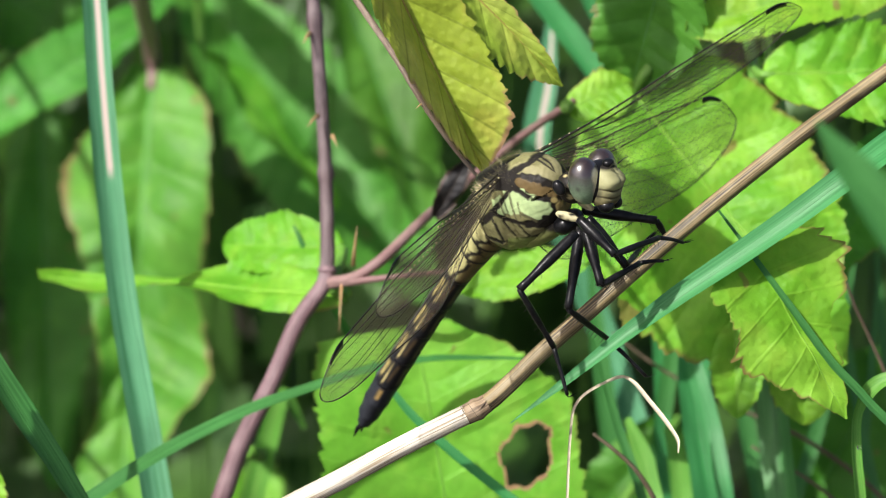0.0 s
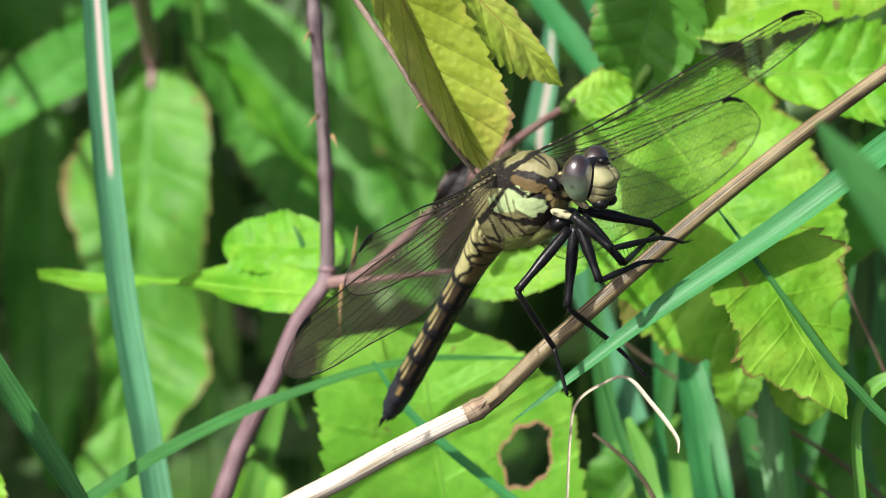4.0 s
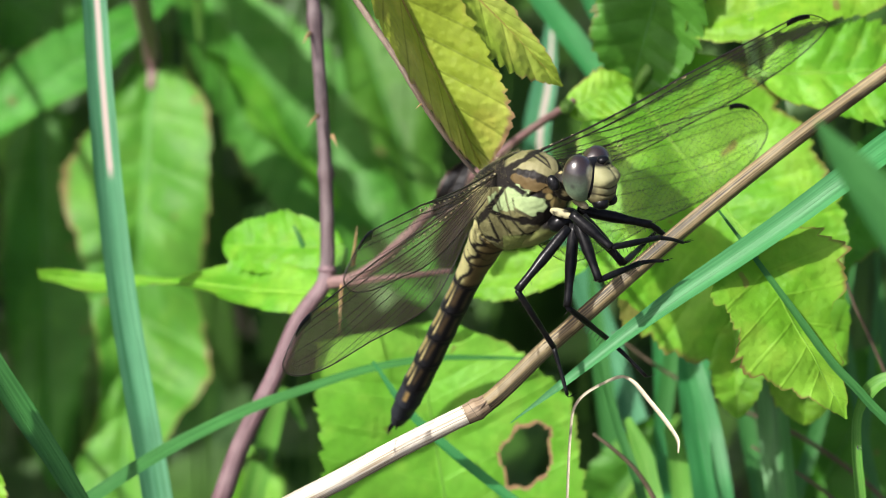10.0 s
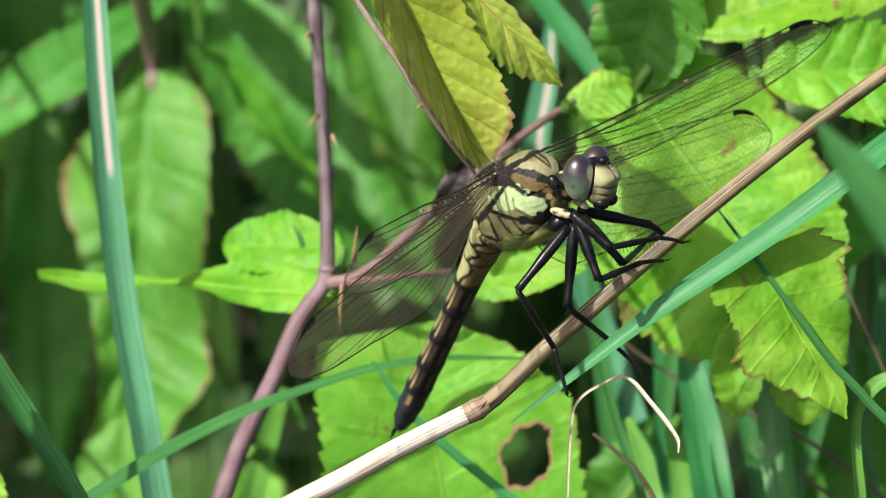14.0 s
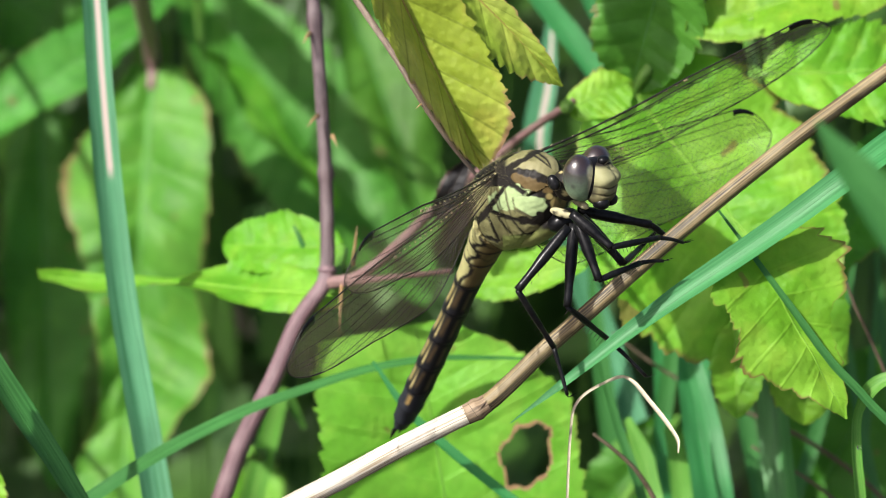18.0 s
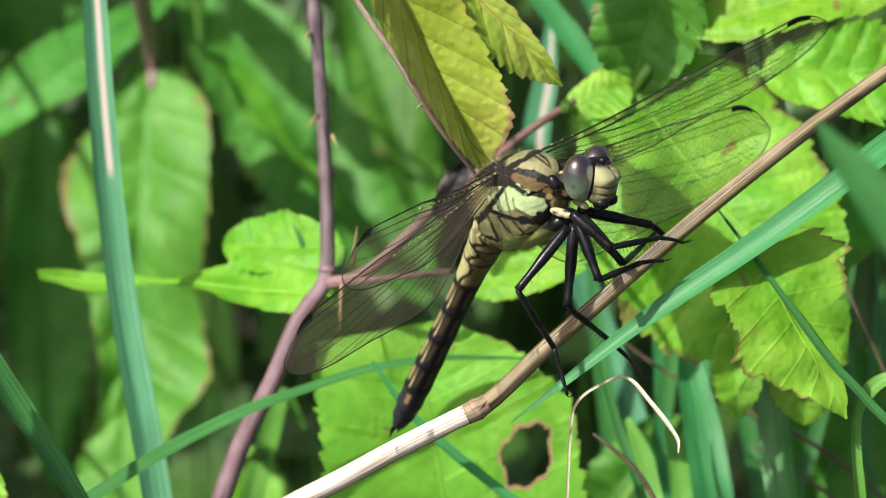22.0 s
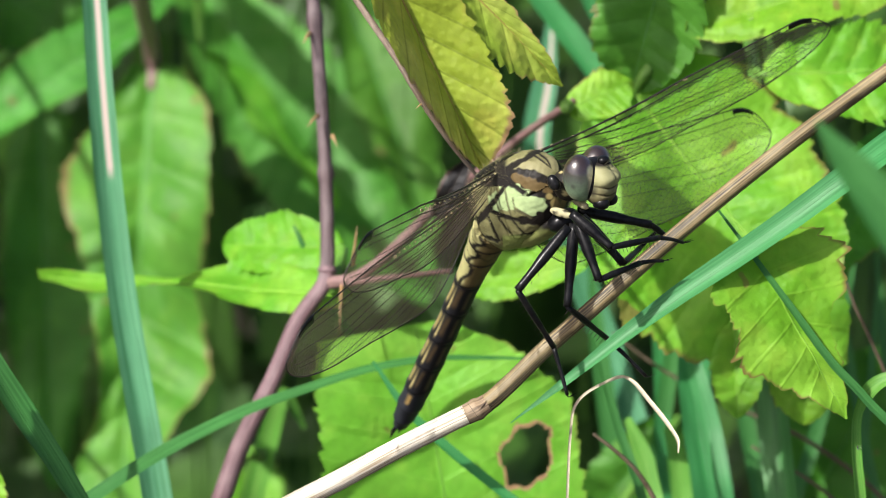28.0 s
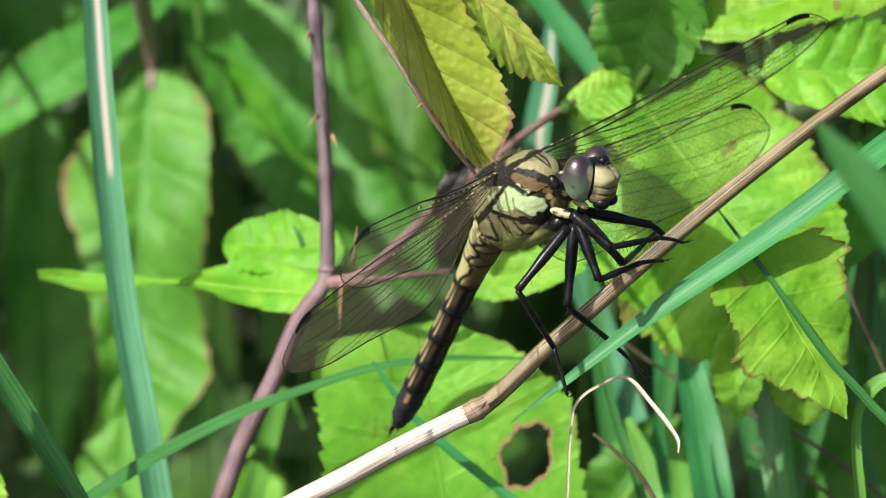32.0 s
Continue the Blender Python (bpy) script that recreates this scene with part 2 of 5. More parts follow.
def tube(bm, line, radii, sides=10, ridges=0.0, flat=1.0, close=True, ring=None):
    """A stalk along a line. radii: values spread along it; ridges: depth of the grooves."""
    uv = bm.loops.layers.uv.verify()
    n = len(line)
    side = None
    rings = []
    total = 0.0
    lengths = []
    for i, p in enumerate(line):
        way = (line[min(i + 1, n - 1)] - line[max(i - 1, 0)]).normalized()
        if side is None:
            side = way.orthogonal().normalized()
        side = (side - way * side.dot(way)).normalized()
        other = way.cross(side)
        r = along(radii, i / (n - 1))
        if ring:
            r *= ring(i / (n - 1))
        total += (p - line[i - 1]).length if i else 0.0
        lengths.append(total)
        rings.append([bm.verts.new(p + (side * math.cos(a) + other * math.sin(a) * flat) * r * (1 - ridges * (k % 2)))
                      for k in range(sides) for a in (2 * math.pi * k / sides,)])
    for i in range(n - 1):
        for k in range(sides):
            j = (k + 1) % sides
            f = bm.faces.new((rings[i][k], rings[i][j], rings[i + 1][j], rings[i + 1][k]))
            for loop, (a, b) in zip(f.loops, ((i, k), (i, k + 1), (i + 1, k + 1), (i + 1, k))):
                loop[uv].uv = (lengths[a] * 20, b / sides)
    if close:
        bm.faces.new(rings[0][::-1])
        bm.faces.new(rings[-1])
    return rings


def to_ground(p, dx=0.0, dy=0.0):
    """Two more points from p down into the soil."""
    foot = Vector((p.x + dx, p.y + dy, -0.004))
    return [p.lerp(foot, 0.45) + Vector((dx * 0.15, dy * 0.15, 0)), foot]


def ribbon(bm, line, widths, face, keel=0.18, face_end=None, cols=6):
    """A grass blade: a keeled strip along the line, its upper side towards 'face'."""
    uv = bm.loops.layers.uv.verify()
    n = len(line)
    rows = []
    for i, p in enumerate(line):
        u = i / (n - 1)
        way = (line[min(i + 1, n - 1)] - line[max(i - 1, 0)]).normalized()
        f = face if face_end is None else face.lerp(face_end, u)
        side = way.cross(f).normalized()
        up = side.cross(way).normalized()
        h = max(along(widths, u), 0.00004) / 2
        rows.append([bm.verts.new(p + side * h * s + up * h * keel * (abs(s) ** 1.4)) for s in [2 * k / cols - 1 for k in range(cols + 1)]])
    for i in range(n - 1):
        for k in range(cols):
            f = bm.faces.new((rows[i][k], rows[i][k + 1], rows[i + 1][k + 1], rows[i + 1][k]))
            for loop, (a, b) in zip(f.loops, ((i, k), (i, k + 1), (i + 1, k + 1), (i + 1, k))):
                loop[uv].uv = (a / (n - 1), 2 * b / cols - 1)


def leaf_blade(length, left, right, teeth=11, pleat=0.05, fold=12.0, droop=0.1, wave=0.03, tooth=0.12, veins=7, slant=0.75, fold_right=None,
               rows=120, cols=9, hole=None, side_droop=0.0, seed=0, blunt=0.55, taper=0.72, crumple=0.12, notches=(), ear=0.0, bow=0.0):
    """A toothed leaf: x along the midrib, y across, z its upper side. Rows of the mesh follow the side veins.
    left, right: the greatest half width, or half widths spread from base to tip; bow: sideways bend; ear: how far the base lobes reach back."""
    listed = isinstance(left, list)
    profiles = (right, left)
    if listed:
        left, right = max(left), max(right)
    rnd = random.Random(seed)
    bm = bmesh.new()
    uv = bm.loops.layers.uv.verify()
    off = rnd.random()
    marks = []
    for _ in range(2):
        steps = [rnd.uniform(0.55, 1.5) for _ in range(teeth)]
        marks.append(([sum(steps[:k]) / sum(steps) for k in range(teeth + 1)], [rnd.uniform(0.55, 1.35) for _ in range(teeth + 1)]))
    crest = blunt / (blunt + taper)
    peak = crest ** blunt * (1 - crest) ** taper
    grid = []
    for i in range(rows + 1):
        t = i / rows
        shape = (t ** blunt) * ((1 - t) ** taper) / peak
        edge = t + slant * t * (1 - t)
        row = []
        for j in range(-cols, cols + 1):
            s = j / cols
            a = abs(s)
            h = eased(profiles[s > 0], edge) if listed else (left if s > 0 else right) * shape
            cuts, sizes = marks[s > 0]
            k = max(0, sum(1 for c in cuts if c <= t) - 1)
            k = min(k, teeth - 1)
            ph = (t - cuts[k]) / (cuts[k + 1] - cuts[k])
            saw = ph ** 1.25 * (1 - max(0.0, ph - 0.9) * 6) * sizes[k] + 0.28 * ((ph * 3) % 1.0)
            h *= 1 + tooth * (saw - 0.6) * a ** 4
            for side, at, deep, wide in notches:
                if side * s > 0:
                    h *= 1 - deep * math.exp(-((t - at) / wide) ** 2) * a ** 2
            x = t * length + a * h * (slant * (1 - t * 0.8) * min(1.0, t * 4) - 0.3 * max(0.0, 1 - t * 7))
            y = h * s
            if listed:
                x = length * (t + (edge - t - ear * (1 - t) ** 8) * a)
            bulge = abs(math.sin(math.pi * t * veins)) ** 0.7 * min(1.0, a * 3) * (1.1 - a * 0.6)
            z = pleat * max(left, right) * bulge * min(1.0, shape * 1.5)
            lift = fold if s > 0 or fold_right is None else fold_right
            y *= math.cos(radians(lift))
            z += a * h * math.sin(radians(lift)) - droop * length * t * t - side_droop * h * a * a
            y += bow * length * 4 * t * (1 - t)
            z += wave * length * math.sin(t * 9 + s * 2.2 + off * 6) * a * a
            z += crumple * max(left, right) * noise.noise(Vector((x / length * 5 + seed * 3.1, y / length * 5, 0.7))) * min(1.0, t * 5)
            row.append(bm.verts.new((x, y, z)))
        grid.append(row)
    for i in range(rows):
        for j in range(2 * cols):
            t, s = (i + 0.5) / rows, (j + 0.5) / cols - 1
            gap = 9.0
            if hole:
                gap = math.hypot((t - hole[0]) / hole[2], (s - hole[1]) / hole[3]) + 0.10 * math.sin(t * 60) + 0.08 * math.sin(s * 45)
            if gap < 1:
                continue
            f = bm.faces.new((grid[i][j], grid[i][j + 1], grid[i + 1][j + 1], grid[i + 1][j]))
            f.material_index = 1 if gap < 1.17 else 0
            for loop, (a, b) in zip(f.loops, ((i, j), (i, j + 1), (i + 1, j + 1), (i + 1, j))):
                loop[uv].uv = (a / rows, b / cols - 1)
    line = [grid[i][cols].co.copy() for i in range(0, rows, 4)]
    bmesh.ops.delete(bm, geom=[v for v in bm.verts if not v.link_faces], context="VERTS")
    return bm, line


def eased(values, u):
    """A soft curve through evenly spread values."""
    u = max(0.0, min(1.0, u)) * (len(values) - 1)
    i = min(int(u), len(values) - 2)
    a, b, c, d = values[max(i - 1, 0)], values[i], values[i + 1], values[min(i + 2, len(values) - 1)]
    u -= i
    return b + 0.5 * u * (c - a + u * (2 * a - 5 * b + 4 * c - d + u * (3 * (b - c) + d - a)))


def leaf_pose(base, tip, face):
    x = (tip - base).normalized()
    y = face.cross(x).normalized()
    z = x.cross(y)
    m = Matrix((x, y, z)).transposed().to_4x4()
    m.translation = base
    return m


def leaf(plant, mat, base, tip, left, right, face=(0, 0.25, 1), stalk=None, stalk_mat=None, label="", stalk_size=1.0, **how):
    """A leaf of a plant. left, right: half widths in steps; stalk: the place where its petiole meets the cane."""
    a, b = spot(*base), spot(*tip)
    scaled = [[v * STEP for v in w] if isinstance(w, list) else w * STEP for w in (left, right)]
    bm, line = leaf_blade((b - a).length, *scaled, **how)
    ob = part("leaf", bm, [mat, WITHERED] if how.get("hole") else mat, plant, label)
    m = leaf_pose(a, b, aim(*face))
    ob.matrix_basis = Matrix.Translation(-plant.location) @ m
    rib = bmesh.new()
    thick = max(0.00012, min(0.0003, 0.006 * (b - a).length))
    tube(rib, line, [thick, thick * 0.7, thick * 0.3], 6)
    part("midrib", rib, RIBS.get(mat.name, PETIOLE), ob)
    if stalk:
        inv = m.inverted()
        pts = [inv @ spot(*p) for p in stalk[::-1]] + [Vector((0, 0, -0.0002)), Vector(((b - a).length * 0.06, 0, -0.0003))]
        bm = bmesh.new()
        tube(bm, spline(pts, 6), [0.0009 * stalk_size, 0.0006 * stalk_size, 0.0004 * stalk_size], 7)
        part("petiole", bm, stalk_mat or PETIOLE, ob)
    return ob


# ---- ground ----
def ground():
    bm = bmesh.new()
    radii = [0.0, 0.05, 0.1, 0.16, 0.24, 0.34, 0.46, 0.6, 0.8, 1.2, 2, 4, 9, 20, 60, 200, 600]
    rings = []
    for r in radii[1:]:
        ring = []
        for k in range(48):
            a = 2 * math.pi * k / 48
            p = Vector((r * math.cos(a), r * math.sin(a) + 0.15, 0))
            p.z = (noise.noise(p * 9) * 0.006 if r < 1 else noise.noise(p * 0.7) * 0.04) - 0.004
            ring.append(bm.verts.new(p))
        rings.append(ring)
    mid = bm.verts.new((0, 0.15, -0.004))
    for k in range(48):
        j = (k + 1) % 48
        bm.faces.new((mid, rings[0][k], rings[0][j]))
        for a, b in zip(rings, rings[1:]):
            bm.faces.new((a[k], b[k], b[j], a[j]))
    ob = mesh_object("ground", bm, SOIL)
    tagged(ob, "dark bare soil under the plants", "soil", kind="structure")


ground()


# ---- the brambles ----
def cane(plant, name, points, radii, mat, sides=10, steps=10, label="", knots=()):
    bm = bmesh.new()
    line = [p - plant.location for p in spline([p if isinstance(p, Vector) else spot(*p) for p in points], steps)]

    def ring(u):
        return 1 + sum(0.35 * math.exp(-((u - k) / 0.012) ** 2) for k in knots)
    tube(bm, line, [r * STEP for r in radii], sides, ridges=0.05, ring=ring)
    return part(name, bm, mat, plant, label)


def thorn(plant, at, to, size=5):
    bm = bmesh.new()
    a, b = spot(*at) - plant.location, spot(*to) - plant.location
    mid = a.lerp(b, 0.5) + Vector((0, 0, 0.0002))
    tube(bm, [a, mid, b], [size * STEP, size * 0.5 * STEP, 0.3 * STEP], 6)
    part("thorn", bm, THORN, plant)


low = spot(330, 1010, 55)
root = to_ground(low, -0.05, 0.02)
bramble = empty("bramble", root[-1], "bramble with purplish thorny cane and bright green toothed leaves", "bramble")
cane(bramble, "cane_base", [root[1], root[0], low, (385, 900, 52), (425, 790, 51), (482, 675, 50), (530, 565, 50), (576, 498, 50), (580, 470, 50)], [20, 19, 17, 15], CANE_LOW, 12, 10, knots=(0.96,), label="pinkish purple foot of the cane")
cane(bramble, "cane", [(574, 505, 50), (579, 470, 50), (579, 400, 50), (576, 300, 50), (567, 150, 50), (554, 0, 50), (540, -160, 52), (536, -230, 53)], [15.5, 14, 12.5, 12.5, 12], CANE, 12, 10, knots=(0.42, 0.68))
for a, b in (((563, 205, 48), (543, 226, 46)), ((588, 240, 49), (597, 262, 48)), ((548, 60, 49), (536, 78, 47))):
    thorn(bramble, a, b)
cane(bramble, "side_shoot", [(578, 500, 50), (625, 492, 47), (665, 468, 46), (745, 393, 50), (800, 345, 62), (860, 293, 66), (925, 240, 60), (1005, 186, 50),
                             (1090, 140, 74), (1320, 20, 76), (1620, -50, 76)], [11, 11, 9, 8, 7, 7], CANE_PINK, 10, label="pinkish red side shoot of the cane")
cane(bramble, "side_stalk", [(578, 505, 50), (640, 497, 46), (700, 490, 44), (800, 480, 46)], [9, 7, 5], CANE_PINK, 8)
thorn(bramble, (605, 495, 48), (600, 590, 46), 4)
thorn(bramble, (625, 470, 48), (632, 400, 46), 5)

# leaves by the fork of the cane
leaf(bramble, LIME, (610, 525, 52), (66, 480, 74), 50, 58, (0.1, 0.75, 0.65), [(585, 505, 50)], label="narrow lime leaf with a withered tip", teeth=9, fold=8, droop=0.02, seed=3, blunt=0.35, taper=1.35)
leaf(bramble, LIME, (604, 440, 58), (385, 425, 64), 70, 66, (0, 0.35, 0.9), [(585, 500, 51)], fold=10, seed=4, teeth=7)
leaf(bramble, LIME, (1040, 462, 55), (800, 508, 58), 46, 50, (0, 0.3, 0.9), [(1090, 420, 62), (1150, 260, 74), (1180, 96, 75)], seed=5, teeth=8, fold=6)
# the big leaves at the back
leaf(bramble, SOFT, (270, 112, 165), (215, 905, 153), [70, 122, 132, 136, 136, 130, 150, 166, 104, 70, 60], [44, 90, 150, 176, 138, 104, 86, 66, 66, 100, 90], (0.05, 0.25, 0.95),
     [(262, -80, 116), (400, -200, 95), (541, -150, 52)], stalk_mat=CANE_PINK, teeth=15, veins=9, fold=9, pleat=0.11, droop=0.03, wave=0.03, tooth=0.07, crumple=0.2, seed=6, slant=0.4, ear=-0.01, stalk_size=2.2)
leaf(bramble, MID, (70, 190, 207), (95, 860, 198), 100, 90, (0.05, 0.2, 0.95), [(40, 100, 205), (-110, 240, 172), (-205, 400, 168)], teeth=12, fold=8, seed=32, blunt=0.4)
# unseen leaf out to the left, added to cast shade on the one above
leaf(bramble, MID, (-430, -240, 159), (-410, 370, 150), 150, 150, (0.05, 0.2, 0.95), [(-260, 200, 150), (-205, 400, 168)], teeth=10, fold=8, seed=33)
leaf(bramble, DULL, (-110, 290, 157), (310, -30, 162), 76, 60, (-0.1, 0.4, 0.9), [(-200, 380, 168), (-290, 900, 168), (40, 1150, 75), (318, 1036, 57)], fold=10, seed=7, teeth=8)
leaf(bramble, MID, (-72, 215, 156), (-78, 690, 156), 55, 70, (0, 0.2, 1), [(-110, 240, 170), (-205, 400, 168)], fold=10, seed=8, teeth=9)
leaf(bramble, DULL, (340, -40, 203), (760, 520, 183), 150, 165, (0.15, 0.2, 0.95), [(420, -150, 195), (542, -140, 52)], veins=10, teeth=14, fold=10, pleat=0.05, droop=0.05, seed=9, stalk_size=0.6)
leaf(bramble, FRESH, (360, 90, 173), (610, 360, 177), 38, 42, (0.3, 0.5, 0.7), [(350, -30, 170), (500, -130, 60)], fold=25, wave=0.05, seed=10, teeth=9, stalk_size=0.6)
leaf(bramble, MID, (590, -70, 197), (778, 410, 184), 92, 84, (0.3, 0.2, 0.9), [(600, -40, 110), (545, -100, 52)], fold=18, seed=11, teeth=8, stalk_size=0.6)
leaf(bramble, BRIGHT, (830, 1130, 62), (735, 578, 53), [60, 150, 200, 225, 230, 228, 218, 212, 210, 206, 186], [60, 160, 220, 250, 262, 264, 270, 262, 222, 165, 66], (-0.05, 0.3, 0.95), [(800, 1180, 70), (600, 1130, 64), (380, 910, 54)],
     teeth=16, veins=5, fold=5, pleat=0.02, droop=0.03, tooth=0.05, wave=0.006, crumple=0.05, seed=12, slant=0.6, rows=220, cols=44, hole=(0.46, -0.62, 0.088, 0.175), label="bright green leaf with a brown-rimmed hole")
# unseen leaf nearer the lens, added to shade the grass blade at lower left
leaf(bramble, MID, (-140, 660, -20), (-335, 365, -20), 80, 80, (0, 0.25, 0.95), [(-160, 800, 40), (-290, 900, 168)], seed=64, teeth=9, stalk_size=0.6)
leaf(bramble, LIME, (-62, 766, 30), (-46, 985, 32), 74, 70, (0, 0.25, 0.95), [(-90, 700, 60), (-205, 400, 168)], seed=63, teeth=9, stalk_size=0.6)
leaf(bramble, FRESH, (480, 830, 165), (400, 960, 162), 80, 70, (0, 0.3, 0.9), [(440, 800, 58)], seed=13, teeth=8)
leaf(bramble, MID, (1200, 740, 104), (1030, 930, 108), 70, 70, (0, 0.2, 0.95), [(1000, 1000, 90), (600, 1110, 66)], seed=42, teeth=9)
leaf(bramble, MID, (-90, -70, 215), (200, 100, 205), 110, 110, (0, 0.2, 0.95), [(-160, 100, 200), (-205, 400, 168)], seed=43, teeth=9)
# unseen leaf far up left, placed so its shadow darkens the top left corner
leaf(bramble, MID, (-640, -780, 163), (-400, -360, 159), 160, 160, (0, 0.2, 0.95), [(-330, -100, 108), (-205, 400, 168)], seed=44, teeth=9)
# unseen long leaf above, shaped to throw a slanting shadow band on the back leaves
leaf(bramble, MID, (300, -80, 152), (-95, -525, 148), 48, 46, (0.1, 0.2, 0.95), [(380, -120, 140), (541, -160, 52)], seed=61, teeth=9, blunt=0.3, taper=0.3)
# leaves on the side shoot
leaf(bramble, LIME, (1004, 194, 50.5), (1118, 142, 50), 48, 54, (0, 0.3, 0.9), [(1003, 188, 49)], fold=4, seed=14, teeth=8)
leaf(bramble, LIME, (1125, 166, 51), (1500, 640, 46), [112, 165, 194, 202, 206, 196, 180, 150, 90, 60, 8], [100, 190, 255, 276, 282, 285, 276, 250, 175, 110, 8], (0.0, 0.3, 0.95), [(1150, 120, 50), (1240, 62, 76)],
     teeth=16, veins=8, fold=4, pleat=0.035, droop=0.02, wave=0.012, seed=31, tooth=0.09, rows=180, cols=14, slant=0.55, ear=0.06, label="broad lime green leaf with reddish teeth")
leaf(bramble, LIME, (1330, 440, 3.4), (1502, 740, 3.2), [95, 130, 146, 138, 112, 66, 54, 44, 34, 20, 2], [84, 112, 108, 106, 116, 138, 108, 75, 50, 28, 2], (0.1, 0.3, 0.95), [(1350, 425, 3.5), (1420, 374, 5), (1560, 275, 8), (1650, 100, 60), (1600, -45, 76)],
     teeth=9, veins=6, fold=4, pleat=0.015, droop=0.01, wave=0.01, seed=16, tooth=0.18, crumple=0.14, rows=160, cols=12, slant=0.5, label="lime green leaf with a deeply cut reddish edge")
# leaf hidden behind the broad one, added only to shade the lower right
leaf(bramble, MID, (1150, 250, 84), (1310, 640, 80), 115, 115, (0, 0.2, 0.95), [(1180, 150, 80), (1240, 62, 76)], seed=62, teeth=10)
leaf(bramble, LIME, (1352, 132, 44), (1700, 112, 44), 92, 105, (0, 0.3, 0.95), [(1330, 100, 60), (1322, 24, 76)], fold=5, seed=17, teeth=10, pleat=0.09)
leaf(bramble, LIME, (1660, -70, 47), (1212, 34, 44.5), 80, 90, (0.05, 0.45, 0.85), [(1640, -45, 74)], fold=6, seed=18, teeth=10, pleat=0.06)
leaf(bramble, MID, (1200, -150, 44), (1112, 172, 50), 105, 110, (0, 0.2, 0.95), [(1240, -30, 60), (1280, 42, 75)], fold=8, seed=19, teeth=9)
leaf(bramble, LIME, (1300, 560, 46), (1306, 738, 44), 52, 50, (0, 0.2, 0.95), [(1340, 300, 62), (1330, 40, 76)], seed=20, teeth=8)
leaf(bramble, LIME, (1420, 560, 52), (1425, 750, 50), 70, 70, (0, 0.1, 0.95), [(1400, 300, 64), (1345, 30, 76)], seed=21, teeth=8)
# the yellowing leaf that hangs over the perch
leaf(bramble, DULL, (1660, 190, 64), (1440, 480, 60), 84, 84, (0, 0.25, 0.95), [(1660, 60, 72), (1620, -50, 76)], seed=51, teeth=10)
leaf(bramble, MID, (1585, 630, 106), (1400, 945, 112), 140, 140, (0, 0.2, 0.95), [(1600, 400, 90), (1600, -45, 76)], seed=41, teeth=10)
leaf(bramble, YELLOW, (615, -200, 2), (862, 312, 8), [10, 50, 75, 85, 92, 97, 100, 99, 95, 75, 4], [20, 80, 120, 150, 165, 165, 150, 125, 100, 60, 4], (0.1, 0.05, 0.97), [(600, -230, 20), (570, -220, 38), (538, -170, 52)],
     teeth=15, veins=8, fold=12, fold_right=64, pleat=0.05, droop=0.02, wave=0.02, seed=22, tooth=0.11, slant=0.9, label="yellowing bramble leaf with reddish brown teeth")
leaf(bramble, YELLOW, (690, -150, 7), (1008, 145, 9), [20, 30, 30, 28, 30, 34, 34, 28, 20, 10, 2], [50, 80, 95, 100, 96, 88, 78, 72, 62, 34, 2], (0.15, 0.2, 0.95), [(640, -190, 20), (575, -215, 36)],
     teeth=14, veins=8, fold=8, pleat=0.05, seed=23, tooth=0.2, slant=0.8, label="yellowing bramble leaf with reddish brown teeth")
# third yellow leaf, unseen above, added to shade the green leaf at the top
leaf(bramble, YELLOW, (640, -560, 7), (748, -325, 7), 72, 100, (0.1, 0.2, 0.95), [(600, -440, 30), (541, -165, 51)], seed=34, teeth=8, label="yellowing bramble leaf with reddish brown teeth")
cane(bramble, "leaf_stalk", [(541, -150, 51), (572, -90, 16), (634, 5, 5), (702, 105, 1), (753, 190, 2), (806, 265, 5), (846, 314, 8)], [5, 6, 6, 5, 3], TWIG, 8, label="greyish thorny leaf stalk")
thorn(bramble, (750, 184, 2), (736, 193, 1), 3)
leaf(bramble, DRIED, (772, 385, 49), (828, 284, 46), 26, 24, (0.2, 0.2, 0.9), None, label="withered dark brown leaf", seed=24, teeth=6, wave=0.08)

for at, size, on in (((1327, 30, 42.0), 0.0004, "green leaf"), ((1521, 792, 8.6), 0.0003, "grass blade")):
    dew = bmesh.new()
    bmesh.ops.create_icosphere(dew, subdivisions=3, radius=size)
    ob = mesh_object("dew_drop", dew, DEW)
    ob.location = spot(*at)
    tagged(ob, "clear drop of dew on a " + on, "dew drop")


# ---- grass ----
def grass(points, widths, mat, face=(0, 0.2, 1), face_end=None, drop=None, label="green blade of grass", keel=0.18, steps=12, name="grass_blade", lead=()):
    """A blade along the points; drop: how far (right, back) its root lies from the last one."""
    line = [spot(*p) for p in points]
    if drop:
        line += to_ground(line[-1], *drop)
    root = line[-1].copy()
    bm = bmesh.new()
    ribbon(bm, [p - root for p in spline(line, steps)], [w * STEP for w in widths], aim(*face), keel, aim(*face_end) if face_end else None)
    ob = mesh_object(name, bm, mat)
    ob.location = root
    rib = bmesh.new()
    way = aim(*face)
    tube(rib, [p - root - way * 0.00006 for p in spline(line, steps)], [max(0.00006, w * STEP * 0.035) for w in widths], 5)
    part("midrib", rib, mat, ob)
    return tagged(ob, label, "grass", "grass blades" if name == "grass_blade" else "")


grass([(120, -260, 56), (158, -60, 55), (174, 150, 53), (190, 330, 52), (213, 520, 51), (243, 700, 50), (275, 880, 49), (300, 1040, 48)],
      [20, 46, 50, 54, 56, 58, 60, 60, 60, 56, 40], BLADE_PALE, (0.35, 0.2, 0.9), drop=(0.01, 0.01), label="blue-green blade of grass with a pale dry stripe", keel=0.35)
